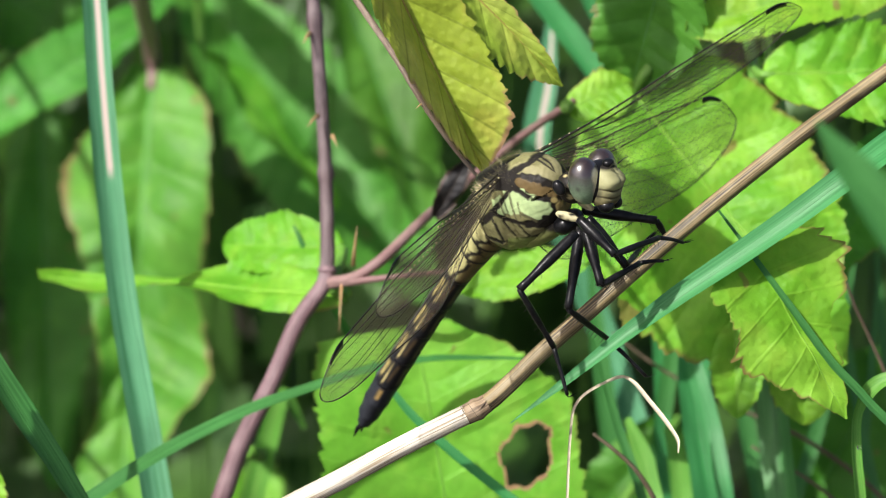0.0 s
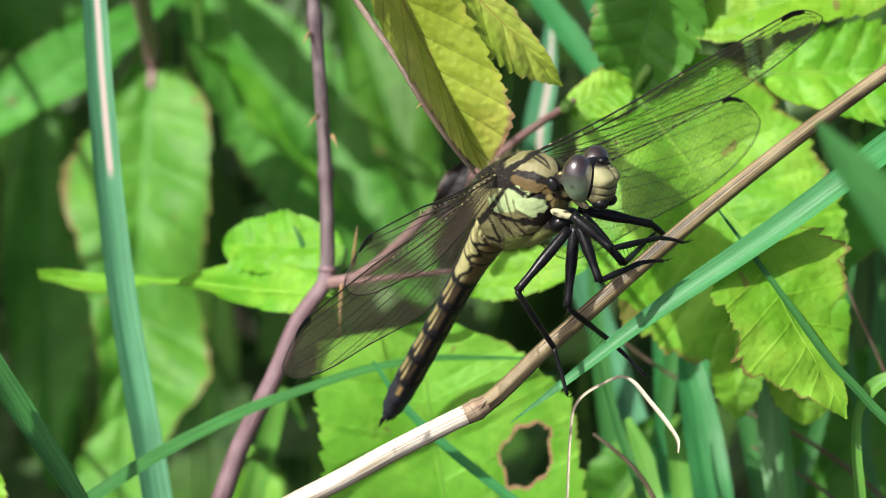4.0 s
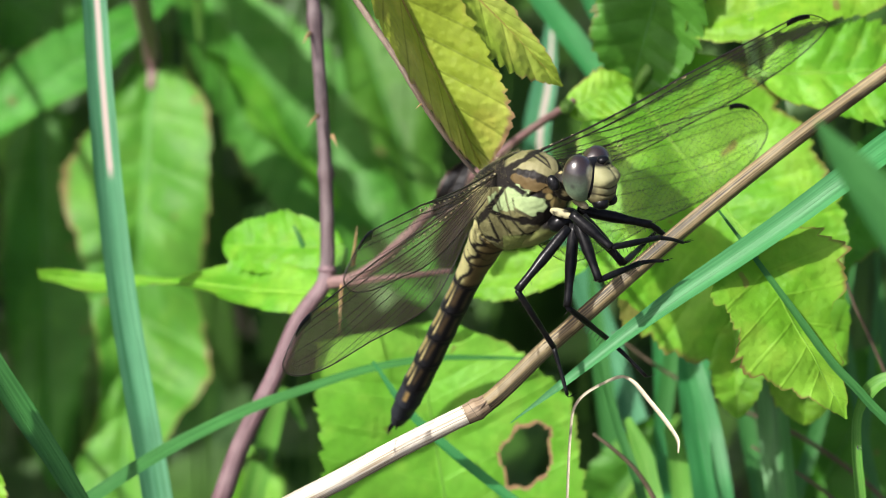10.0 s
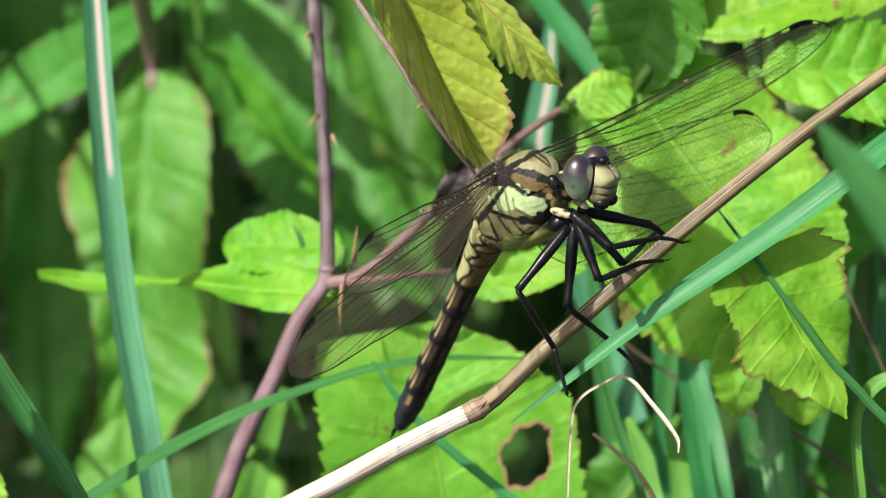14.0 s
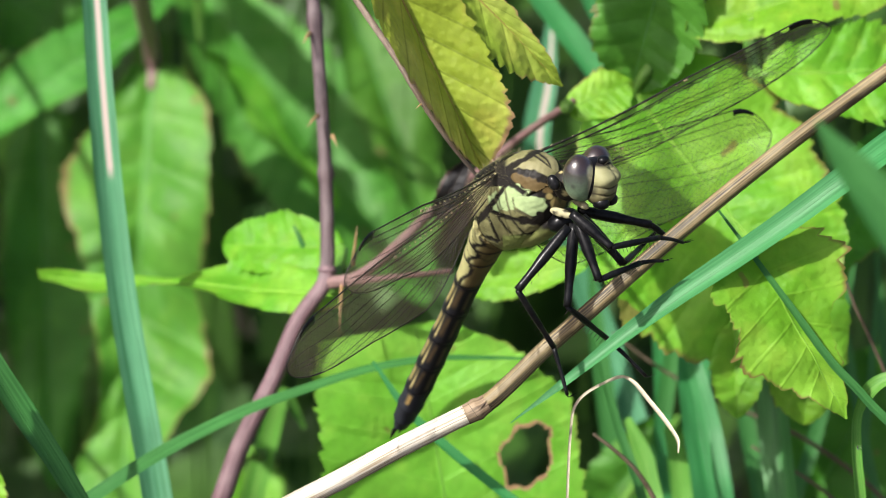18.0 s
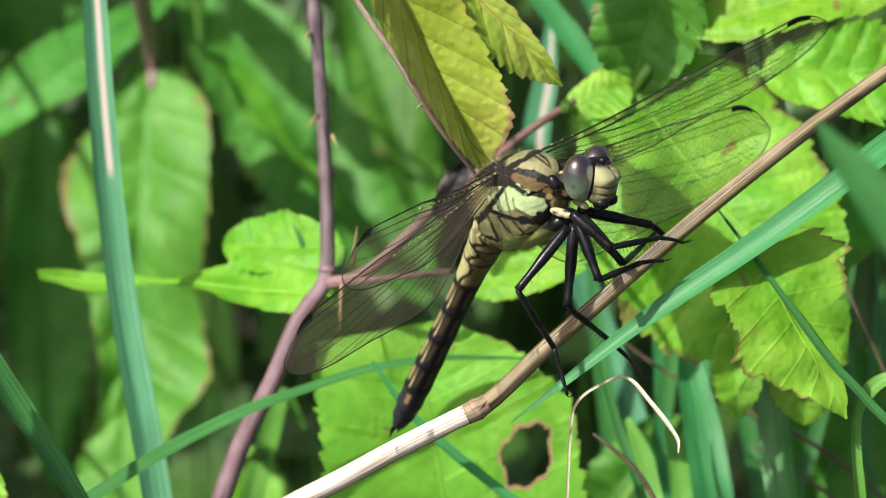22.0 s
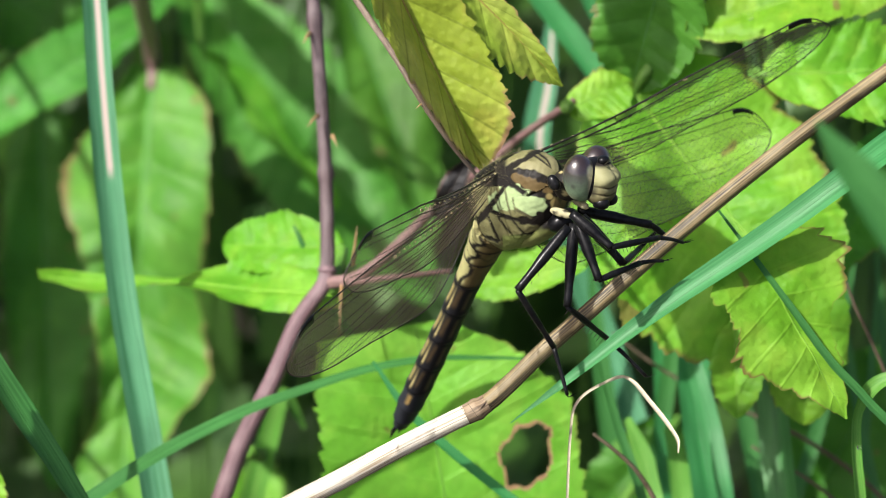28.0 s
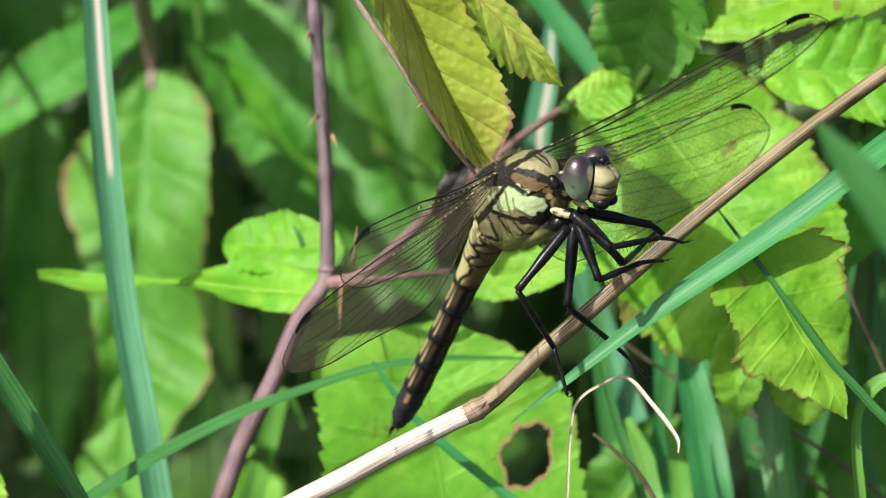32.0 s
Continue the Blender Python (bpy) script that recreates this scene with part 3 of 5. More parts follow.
grass([(960, 636, 52), (850, 634, 50), (760, 636, 48), (650, 655, 46), (540, 690, 44), (440, 726, 42), (300, 795, 38), (180, 870, 34), (40, 980, 30)],
      [6, 14, 20, 24, 26, 30, 34, 34, 30, 30, 30], BLADE_DARK, (0, 0.8, 0.6), drop=(-0.02, 0.0), label="arching dark green blade of grass")
grass([(-120, 420, 10), (-30, 620, 12), (40, 740, 14), (110, 850, 14), (180, 990, 14)], [10, 46, 58, 56, 50, 40, 40], BLADE_DARK, (0.75, -0.5, 0.35), drop=(0.01, 0.0), keel=0.4)
grass([(903, 749, 1.2), (990, 684, 1.2), (1104, 595, 1.2), (1200, 525, 1.2), (1300, 458, 1), (1394, 393, 1), (1500, 315, 0), (1600, 245, -4), (1760, 180, -16), (1900, 320, -34), (1980, 700, -34)],
      [1, 15, 28, 38, 44, 46, 50, 58, 68, 70, 64, 56, 50], BLADE, (-0.15, 0.35, 0.9), drop=(0.01, 0.0), label="broad green blade of grass under the perch", keel=0.3, steps=14)
grass([(1262, 360, 4), (1330, 450, 3), (1400, 545, 2.5), (1470, 640, 2), (1530, 705, 2), (1640, 850, 3)], [4, 12, 17, 20, 20, 18, 16], BLADE_DARK, (0.4, 0.4, 0.8), drop=(0.01, 0.0))
grass([(1640, 700, 8), (1585, 672, 8), (1540, 690, 9), (1517, 730, 10), (1513, 790, 10), (1520, 880, 10), (1530, 1000, 10)], [2, 30, 28, 20, 24, 26, 26, 26, 24], BLADE_LIME, (0.5, 0.5, 0.7), drop=(0.005, 0.0), label="grass blade bent over at its top", keel=0.4)
grass([(1446, 216, -150), (1486, 272, -150), (1545, 345, -150), (1610, 440, -150), (1690, 620, -148), (1760, 980, -140)], [8, 52, 84, 92, 88, 80, 70], BLADE_DARK, (0.3, 0.3, 0.9), drop=(0.02, 0.0), label="soft green blade of grass close to the lens")
grass([(120, 836, 18), (128, 860, 18), (140, 890, 18), (160, 960, 18)], [3, 13, 15, 14, 12], BLADE_LIME, (0.3, 0.3, 0.9), drop=(0.01, 0.0), label="short lime tip of a grass blade")
grass([(1180, 755, 84), (1196, 800, 84), (1204, 860, 84), (1216, 960, 84)], [18, 40, 42, 38, 30], BLADE_LIME, (0.2, 0.2, 0.9), drop=(0.01, 0.02))
grass([(1216, 630, 74), (1225, 680, 73), (1240, 760, 72), (1262, 900, 70)], [40, 60, 76, 80, 70, 60], BLADE, (0.2, 0.2, 0.9), drop=(0.01, 0.0), keel=0.3)
grass([(1360, 600, 58), (1372, 700, 58), (1380, 800, 57), (1392, 900, 56)], [66, 70, 72, 72, 60, 50], BLADE_DARK, (-0.6, 0.2, 0.8), drop=(0.01, 0.0), keel=0.35)
grass([(1040, 560, 50), (1065, 650, 50), (1095, 760, 50), (1140, 900, 50)], [4, 14, 18, 20, 20, 18], BLADE_DARK, (0.3, 0.2, 0.9), drop=(0.02, 0.0))
grass([(660, 640, 40), (720, 725, 40), (800, 800, 40), (900, 880, 40), (1000, 960, 40)], [6, 16, 20, 20, 20, 18, 16], BLADE, (0, 0.5, 0.8), drop=(0.01, 0.0))
grass([(880, -120, 104), (950, -10, 102), (1005, 60, 101), (1065, 140, 98), (1150, 260, 95), (1220, 420, 95), (1240, 950, 92)], [30, 46, 52, 52, 50, 46, 40, 40, 40], BLADE, (0.3, 0.3, 0.9), drop=(0.01, 0.02))
grass([(1000, -90, 95), (1040, 0, 95), (1080, 80, 95), (1120, 200, 95), (1160, 500, 95), (1180, 950, 92)], [20, 30, 32, 32, 30, 30, 30], BLADE, (0.3, 0.3, 0.9), drop=(0.01, 0.02))
grass([(975, 40, 116), (965, 140, 114), (948, 270, 113), (1010, 450, 116), (1085, 640, 116), (1180, 950, 108)], [20, 50, 60, 60, 50, 40, 30], BLADE_PALE, (0.2, 0.3, 0.9), drop=(0.01, 0.02))
grass([(520, 400, 60), (538, 440, 60), (556, 480, 62), (600, 560, 66), (640, 640, 70), (700, 950, 76)], [4, 12, 14, 14, 14, 14, 14], BLADE_DARK, drop=(0.01, 0.02))
grass([(1110, 740, 62), (1135, 800, 62), (1150, 870, 62), (1170, 960, 62)], [14, 40, 46, 40, 30], BLADE_LIME, drop=(0.01, 0.02))
grass([(540, 760, 104), (500, 700, 101), (470, 790, 101), (440, 900, 101)], [10, 40, 50, 50, 40], BLADE_LIME, (0.4, 0.2, 0.8), drop=(-0.02, 0.02))
# the blades from 1480 on get the darker grass colour to deepen their shade
for x, w, lean, wide, mat in ((1500, 86, 30, 20, BLADE_DARK), (1545, 90, -14, 16, BLADE_DARK), (1480, 94, -40, 30, BLADE_DARK), (1570, 98, 24, 30, BLADE_DARK),
                              (1300, 95, 26, 36, BLADE_DARK), (1190, 92, -24, 34, BLADE_DARK), (1060, 110, 20, 40, BLADE_DARK)):
    grass([(x - lean, 420, w), (x, 620, w), (x + lean, 780, w), (x + lean * 2.2, 960, w)], [2, wide, wide, wide * 0.9, wide * 0.7, wide * 0.6], mat, (0.2, 0.2, 0.9), drop=(0.01, 0.02))

# dry stalks among the grass
DRY = bark_material("dry_stalk", (0.12, 0.085, 0.05), (0.20, 0.15, 0.10), (0.05, 0.035, 0.02), 0.7, 2.0, 0.5)
for points, wide in (([(1085, 590, 80), (1150, 640, 80), (1225, 685, 80), (1310, 725, 80), (1420, 775, 80), (1560, 880, 80), (1640, 990, 80)], 9),
                     ([(1050, 768, 34), (1085, 795, 34), (1125, 832, 34), (1160, 890, 34), (1180, 990, 34)], 10),
                     ([(1498, 500, 46), (1512, 540, 46), (1540, 600, 47), (1562, 650, 48), (1600, 760, 48), (1640, 990, 48)], 8),
                     ([(1330, 790, 70), (1400, 830, 70), (1470, 880, 70), (1540, 960, 70)], 8)):
    line = [spot(*p) for p in points]
    line += to_ground(line[-1], 0.01, 0.01)
    bm = bmesh.new()
    tube(bm, [p - line[-1] for p in spline(line, 8)], [wide * 0.3 * STEP, wide * 0.5 * STEP, wide * 0.5 * STEP], 7, ridges=0.08)
    ob = mesh_object("dry_stalk", bm, DRY)
    ob.location = line[-1]
    tagged(ob, "thin dry brown stalk among the grass", "stalk", "dry stalks")

# a thin broken straw
line = [spot(*p) for p in ((1200, 802, 0), (1199, 780, 1), (1180, 750, 2), (1150, 712, 3), (1118, 675, 4), (1098, 668, 5), (1070, 678, 5), (1035, 698, 5), (1016, 722, 6), (1009, 770, 6), (1003, 890, 6), (998, 1000, 6))]
line += to_ground(line[-1], 0.0, 0.01)
bm = bmesh.new()
ribbon(bm, [p - line[-1] for p in spline(line, 8)], [w * STEP for w in (2, 7, 9.5, 9, 7.5, 6, 5, 5, 5, 5, 5, 5, 5)], aim(0.3, 0.4, 0.8), 0.5, cols=4)
ob = mesh_object("dry_straw", bm, STRAW_THIN)
ob.location = line[-1]
tagged(ob, "thin pale dry straw, bent over twice", "straw")


# ---- the perch ----
def perch():
    pts = [spot(*p) for p in ((1790, -30, 6), (1568, 128, 3), (1400, 252, 1), (1200, 413, 0), (1040, 553, 0), (960, 622, 0), (905, 676, 0), (868, 709, 0), (845, 724, 0), (800, 746, 0), (700, 796, 0), (600, 850, -1), (515, 893, -2), (380, 965, -4), (250, 1060, -6))]
    line = pts + to_ground(pts[-1], -0.10, 0.02)
    root = line[-1]
    thing = empty("dry_reed", root, "dry straw-coloured plant stem, kinked at a dark node", "stem")
    kink = 8 * 12
    smooth = [p - root for p in spline(line, 12)]
    for name, a, b, lo, hi in (("upper_stem", 0, kink, 13.5, 17), ("lower_stem", kink, len(smooth) - 1, 18, 19)):
        bm = bmesh.new()
        tube(bm, smooth[a:b + 1], [lo * STEP, (lo + hi) / 2 * STEP, hi * STEP], 28, ridges=0.09)
        part(name, bm, STRAW if name == "upper_stem" else STRAW_LOW, thing)
    bm = bmesh.new()
    tube(bm, smooth[kink - 9:kink + 7], [r * STEP for r in (17.2, 17.6, 18.5, 21.0, 19.4, 18.6)], 28, ridges=0.06)
    part("node", bm, NODE, thing, "dark ringed node")
    for at, size in ((kink - 6, 19.3), (kink - 4, 20.6), (kink + 2, 20.3), (kink + 6, 19.2)):
        bm = bmesh.new()
        tilt = (RIGHT * 0.5 + UP * 0.2) * STEP
        tube(bm, [smooth[at] - tilt, smooth[at].lerp(smooth[at + 1], 0.45) + tilt], [size * STEP, size * STEP * 0.985], 28, ridges=0.05)
        part("node_ring", bm, DARK_RING, thing, "dark brown ring")


DARK_RING = bark_material("node_ring", (0.07, 0.05, 0.035), (0.16, 0.12, 0.08), (0.03, 0.02, 0.015), 0.7, 6.0, 0.4)
NODE = bark_material("stem_node", (0.28, 0.20, 0.12), (0.45, 0.37, 0.26), (0.12, 0.08, 0.05), 0.6, 6.0, 0.4)
perch()


# ---- undergrowth behind the brambles ----
def undergrowth():
    rnd = random.Random(5)
    verts, faces = [], []

    def ovate(base, tip, half, face):
        x = tip - base
        y = face.cross(x).normalized() * half
        k = len(verts)
        lift = face.normalized() * half * 0.25
        for t, h in ((0.0, 0.05), (0.2, 0.8), (0.4, 1.0), (0.6, 0.85), (0.8, 0.5), (1.0, 0.02)):
            c = base + x * t
            verts.extend((c + y * h + lift * h, c - lift * 0.1, c - y * h + lift * h))
        for i in range(5):
            for j in range(2):
                a = k + 3 * i + j
                faces.append((a, a + 1, a + 4, a + 3))
    for i in range(1500):
        if i < 620:
            w = rnd.uniform(235, 430)
            base = spot(rnd.uniform(-350, 1900), rnd.uniform(-350, 1150), w)
        else:
            # unseen leaves above and beside, added to shade the depths behind
            w = rnd.uniform(140, 380)
            x, y = rnd.uniform(-1900, 2100), rnd.uniform(-1500, 1100)
            if x > -330 and y > -330 and x < 1850:
                continue
            base = spot(x, y, w)
        if base.z < 0.02:
            continue
        ang = rnd.uniform(0, 6.28)
        size = rnd.uniform(0.012, 0.032)
        tip = base + (RIGHT * math.cos(ang) + UP * math.sin(ang)) * size + AWAY * rnd.uniform(-0.008, 0.008)
        ovate(base, tip, size * rnd.uniform(0.12, 0.36), aim(rnd.uniform(-0.6, 0.6), rnd.uniform(-0.2, 0.8), 1))
        foot = Vector((base.x + rnd.uniform(-0.02, 0.02), base.y + rnd.uniform(-0.01, 0.03), -0.004))
        k = len(verts)
        side = RIGHT * 0.00012
        verts.extend((base - side, base + side, foot + side * 1.5, foot - side * 1.5))
        faces.append((k, k + 1, k + 2, k + 3))
    me = bpy.data.meshes.new("undergrowth")
    me.from_pydata(verts, [], faces)
    me.materials.append(UNDER)
    for p in me.polygons:
        p.use_smooth = True
    tagged(new("undergrowth", me), "dense green leaves and stalks behind, with unseen ones around that shade them", "undergrowth", kind="stuff")


undergrowth()


# ---- the dragonfly ----
MM = 0.001
FORE = Vector((0.517, 0.388, 0.762)).normalized()
SIDE = Vector((0.681, 0.344, -0.644))
SIDE = (SIDE - FORE * SIDE.dot(FORE)).normalized()
DORSAL = FORE.cross(SIDE)
REST = VIEW @ Matrix((FORE, SIDE, DORSAL)).transposed()
HOME = spot(918, 362, 4)
dragonfly = empty("dragonfly", spot(1010, 575, 0), "dragonfly with pale green and black body clinging to a dry stem", "dragonfly")


def painted(bm, colour):
    """Markings: colour(vertex place in mm) gives the cuticle's own colour."""
    layer = bm.verts.layers.float_color.new("marks")
    for v in bm.verts:
        v[layer] = (*colour(v.co / MM), 1)


def blend(a, b, u):
    u = max(0.0, min(1.0, u))
    return tuple(x + (y - x) * u for x, y in zip(a, b))


def ball(size, power=2.0, u=48, v=32):
    """A rounded form with the given half sizes in mm, squarer for higher powers."""
    bm = bmesh.new()
    bmesh.ops.create_uvsphere(bm, u_segments=u, v_segments=v, radius=1)
    for p in bm.verts:
        r = (abs(p.co.x) ** power + abs(p.co.y) ** power + abs(p.co.z) ** power) ** (-1 / power)
        p.co = Vector((p.co.x * size[0], p.co.y * size[1], p.co.z * size[2])) * r * MM
    return bm


INK, PALE, STRAWY = (0.014, 0.012, 0.010), (0.34, 0.44, 0.21), (0.35, 0.28, 0.11)


def thorax_marks(c):
    """Painted in the side view of the animal, 16 steps to the millimetre."""
    y = -abs(c.y)
    wob = noise.noise(c * 0.9)
    p = 917.4 + 8.66 * c.x + 10.94 * y - 7.76 * c.z + 2 * wob
    q = 355 - 5.02 * c.x - 5.93 * y - 13.95 * c.z + 2 * noise.noise(c * 0.9 + Vector((9, 2, 5)))
    thin = 1.0 + 0.4 * noise.noise(c * 1.7)

    def oval(cx, cy, rx, ry, lean=0.0):
        a = radians(lean)
        dx, dy = p - cx, q - cy
        u, v = dx * math.cos(a) + dy * math.sin(a), dy * math.cos(a) - dx * math.sin(a)
        return (1 - math.hypot(u / rx, v / ry)) * min(rx, ry) / 3

    def stroke(x0, y0, x1, y1, wide):
        dx, dy = x1 - x0, y1 - y0
        u = max(0.0, min(1.0, ((p - x0) * dx + (q - y0) * dy) / (dx * dx + dy * dy)))
        return (wide * thin - math.hypot(p - x0 - u * dx, q - y0 - u * dy)) / 2 + 0.5

    def lines(col, ink, *rows):
        for row in rows:
            col = blend(col, ink, stroke(*row))
        return col
    olive = blend((0.20, 0.195, 0.09), (0.13, 0.118, 0.053), 0.5 + noise.noise(c * 0.8) * 1.4)
    col = blend(olive, (0.17, 0.165, 0.072), 0.5 + noise.noise(c * 2.2))
    # shoulder: pale band, brown stripe between black edges
    col = blend(col, (0.235, 0.22, 0.11), stroke(914, 296, 966, 300, 14))
    col = blend(col, INK, max(stroke(908, 312, 934, 328, 15), stroke(934, 324, 972, 336, 19)))
    col = blend(col, (0.105, 0.072, 0.028), max(stroke(914, 314, 934, 324, 9), stroke(934, 325, 966, 337, 11)))
    col = blend(col, INK, max(stroke(918, 303, 944, 306, 5), stroke(944, 306, 972, 320, 5)) * 0.95)
    # the broad green stripe with its rounded end
    col = blend(col, INK, stroke(946, 364, 953, 367, 25))
    col = blend(col, PALE, max(stroke(900, 342, 950, 365, 19), stroke(880, 358, 905, 352, 17)))
    col = lines(col, INK, (896, 322, 930, 343, 4.5), (930, 343, 974, 348, 5), (897, 325, 880, 350, 4), (880, 350, 860, 372, 4.5), (958, 384, 990, 392, 10), (925, 390, 965, 392, 8))
    col = lines(col, (0.08, 0.075, 0.04), (893, 334, 905, 388, 1.6), (876, 352, 886, 380, 1.4), (915, 372, 940, 386, 2.4), (907, 350, 912, 378, 1.0))
    col = lines(col, INK, (860, 371, 898, 386, 3.4), (898, 386, 928, 393, 3.6), (880, 382, 903, 412, 1.8), (905, 390, 928, 414, 1.6), (862, 384, 884, 426, 2.0),
                (890, 424, 950, 411, 2.8), (843, 394, 866, 368, 6), (852, 415, 880, 428, 3), (893, 303, 945, 271, 5), (945, 275, 978, 299, 1.6))
    col = blend(col, INK, (900 - p) / 8 if q < 330 else 0)
    col = blend(col, STRAWY, max(oval(984, 366, 9, 20, -15), oval(972, 348, 7, 7)))
    col = blend(col, (0.22, 0.27, 0.08), (q - 414) / 6 if p > 890 else 0)
    return col


def thorax():
    bm = ball((7.1, 4.0, 4.8), 2.3, 240, 160)
    for v in bm.verts:
        c = v.co / MM
        v.co.x += 0.5 * MM
        v.co.z += MM * (0.10 * c.x if c.z < 0 else -0.05 * abs(c.x))
        v.co.x += MM * 0.30 * max(0.0, c.z) * (1 if c.x > -2 else 0.3)
        v.co.y *= 1 - 0.02 * c.z
        v.co += v.co.normalized() * MM * 0.12 * noise.noise(c * 0.7)
    painted(bm, thorax_marks)
    bm.normal_update()
    layer = bm.verts.layers.float_color["marks"]
    for v in bm.verts:
        dark = max(0.0, 0.09 - v[layer][1]) / 0.09
        v.co -= v.normal * MM * (0.07 * dark + 0.05 * noise.noise(v.co / MM * 2.4))
    ob = part("thorax", bm, CUTICLE, dragonfly, "pale green thorax with brown and black stripes")
    hair = bmesh.new()
    rnd = random.Random(2)
    for _ in range(1200):
        d = Vector((rnd.uniform(-0.9, 1), rnd.uniform(-0.8, 0.8), rnd.uniform(-0.3, 1))).normalized()
        a = Vector((d.x * 6.2, d.y * 4.0, d.z * 4.8)) * 0.97 * MM
        b = a + (d + Vector((rnd.uniform(-0.5, 0.5), rnd.uniform(-0.5, 0.5), rnd.uniform(-0.2, 0.5)))).normalized() * rnd.uniform(0.7, 1.5) * MM
        s = d.orthogonal().normalized() * 0.018 * MM
        hair.faces.new([hair.verts.new(x) for x in (a - s, a + s, b)])
    part("down", hair, COSTA, ob)
    saddle = ball((4.2, 1.5, 0.9), 2.6, 24, 12)
    for v in saddle.verts:
        v.co += Vector((-0.3, 0, 4.2)) * MM
    part("wing_saddle", saddle, BLACK, ob)
    return ob


def head():
    """x forward, z up; the eyes meet on top."""
    core = ball((1.6, 2.7, 2.4), 2.2)
    ob = part("head", core, BLACK, dragonfly, "head with large grey-brown eyes and pale face")
    for s in (1, -1):
        bm = ball((1.78, 1.95, 2.75), 2.1, 72, 48)
        for v in bm.verts:
            v.co = Matrix.Rotation(radians(-14 * s), 3, "X") @ v.co

        def eye_marks(c):
            low = blend((0.13, 0.20, 0.12), (0.07, 0.085, 0.068), (c.z + 1.3 + 0.3 * noise.noise(c * 1.2)) / 1.5)
            col = blend(low, (0.026, 0.015, 0.013), (c.z - 0.2 + 0.25 * noise.noise(c)) / 1.0)
            col = blend(col, (0.02, 0.02, 0.018), (0.45 - math.hypot(c.x - 0.2, c.z + 0.5)) * 2)
            return blend(col, (0.32, 0.30, 0.20), (c.x - 1.60 + 0.14 * abs(c.z)) * 9)
        painted(bm, eye_marks)
        eye = part("eye", bm, EYEMAT, ob, "grey-green compound eye, brown on top")
        eye.location = Vector((-0.7, 1.7 * s, 0.4)) * MM
    face = ball((1.6, 1.95, 2.5), 2.5, 96, 80)
    for v in face.verts:
        c = v.co / MM
        if c.x > 0:
            for groove, deep in ((-0.35, 0.16), (-1.2, 0.14), (1.75, 0.10)):
                v.co.x -= deep * MM * math.exp(-((c.z - groove - 0.12 * c.y * c.y) / 0.15) ** 2)
            v.co.x += MM * (0.5 * math.exp(-((c.z - 0.8) / 0.75) ** 2) - 0.13 * math.exp(-(c.y / 0.22) ** 2) * (c.z > -0.2))
        v.co.y *= 1 - 0.05 * c.z

    def face_marks(c):
        col = blend((0.28, 0.275, 0.14), (0.18, 0.16, 0.078), noise.noise(c * 0.7) + 0.2 - c.z * 0.3)
        for groove in (-0.35, -1.2):
            col = blend(col, (0.07, 0.06, 0.03), 1.5 - abs(c.z - groove - 0.12 * c.y * c.y) / 0.10)
        col = blend(col, (0.10, 0.085, 0.04), (-1.1 - c.z) * 1.6 + 0.5 * noise.noise(c * 1.6))
        return blend(col, INK, max((c.z - 1.9) * 3, (-1.8 - c.z) * 3, (abs(c.y) - 1.85) * 6))
    painted(face, face_marks)
    piece = part("face", face, CUTICLE, ob, "pale yellowish face")
    piece.location = Vector((1.0, 0, -0.30)) * MM
    crown = ball((0.6, 0.75, 0.5), 2.4, 24, 16)
    piece = part("vertex", crown, BLACK, ob)
    piece.location = Vector((1.3, 0, 2.3)) * MM
    for s in (1, -1):
        bm = ball((0.95, 0.85, 0.75), 2.2, 24, 16)
        piece = part("mandible", bm, BLACK, ob)
        piece.location = Vector((1.5, 0.9 * s, -2.35)) * MM
        bm = bmesh.new()
        tube(bm, [Vector((2.0, 0.9 * s, 2.1)) * MM, Vector((2.6, 1.2 * s, 2.7)) * MM, Vector((3.2, 1.5 * s, 3.0)) * MM], [0.09 * MM, 0.04 * MM, 0.02 * MM], 5)
        part("antenna", bm, BRISTLE, ob)
    return ob


SEGMENTS = (2.0, 2.6, 4.0, 4.6, 4.6, 4.4, 4.1, 3.0, 2.2, 1.4)
HALF = (2.8, 2.6, 2.2, 1.8, 1.72, 1.74, 1.78, 1.8, 1.72, 1.45, 0.95)


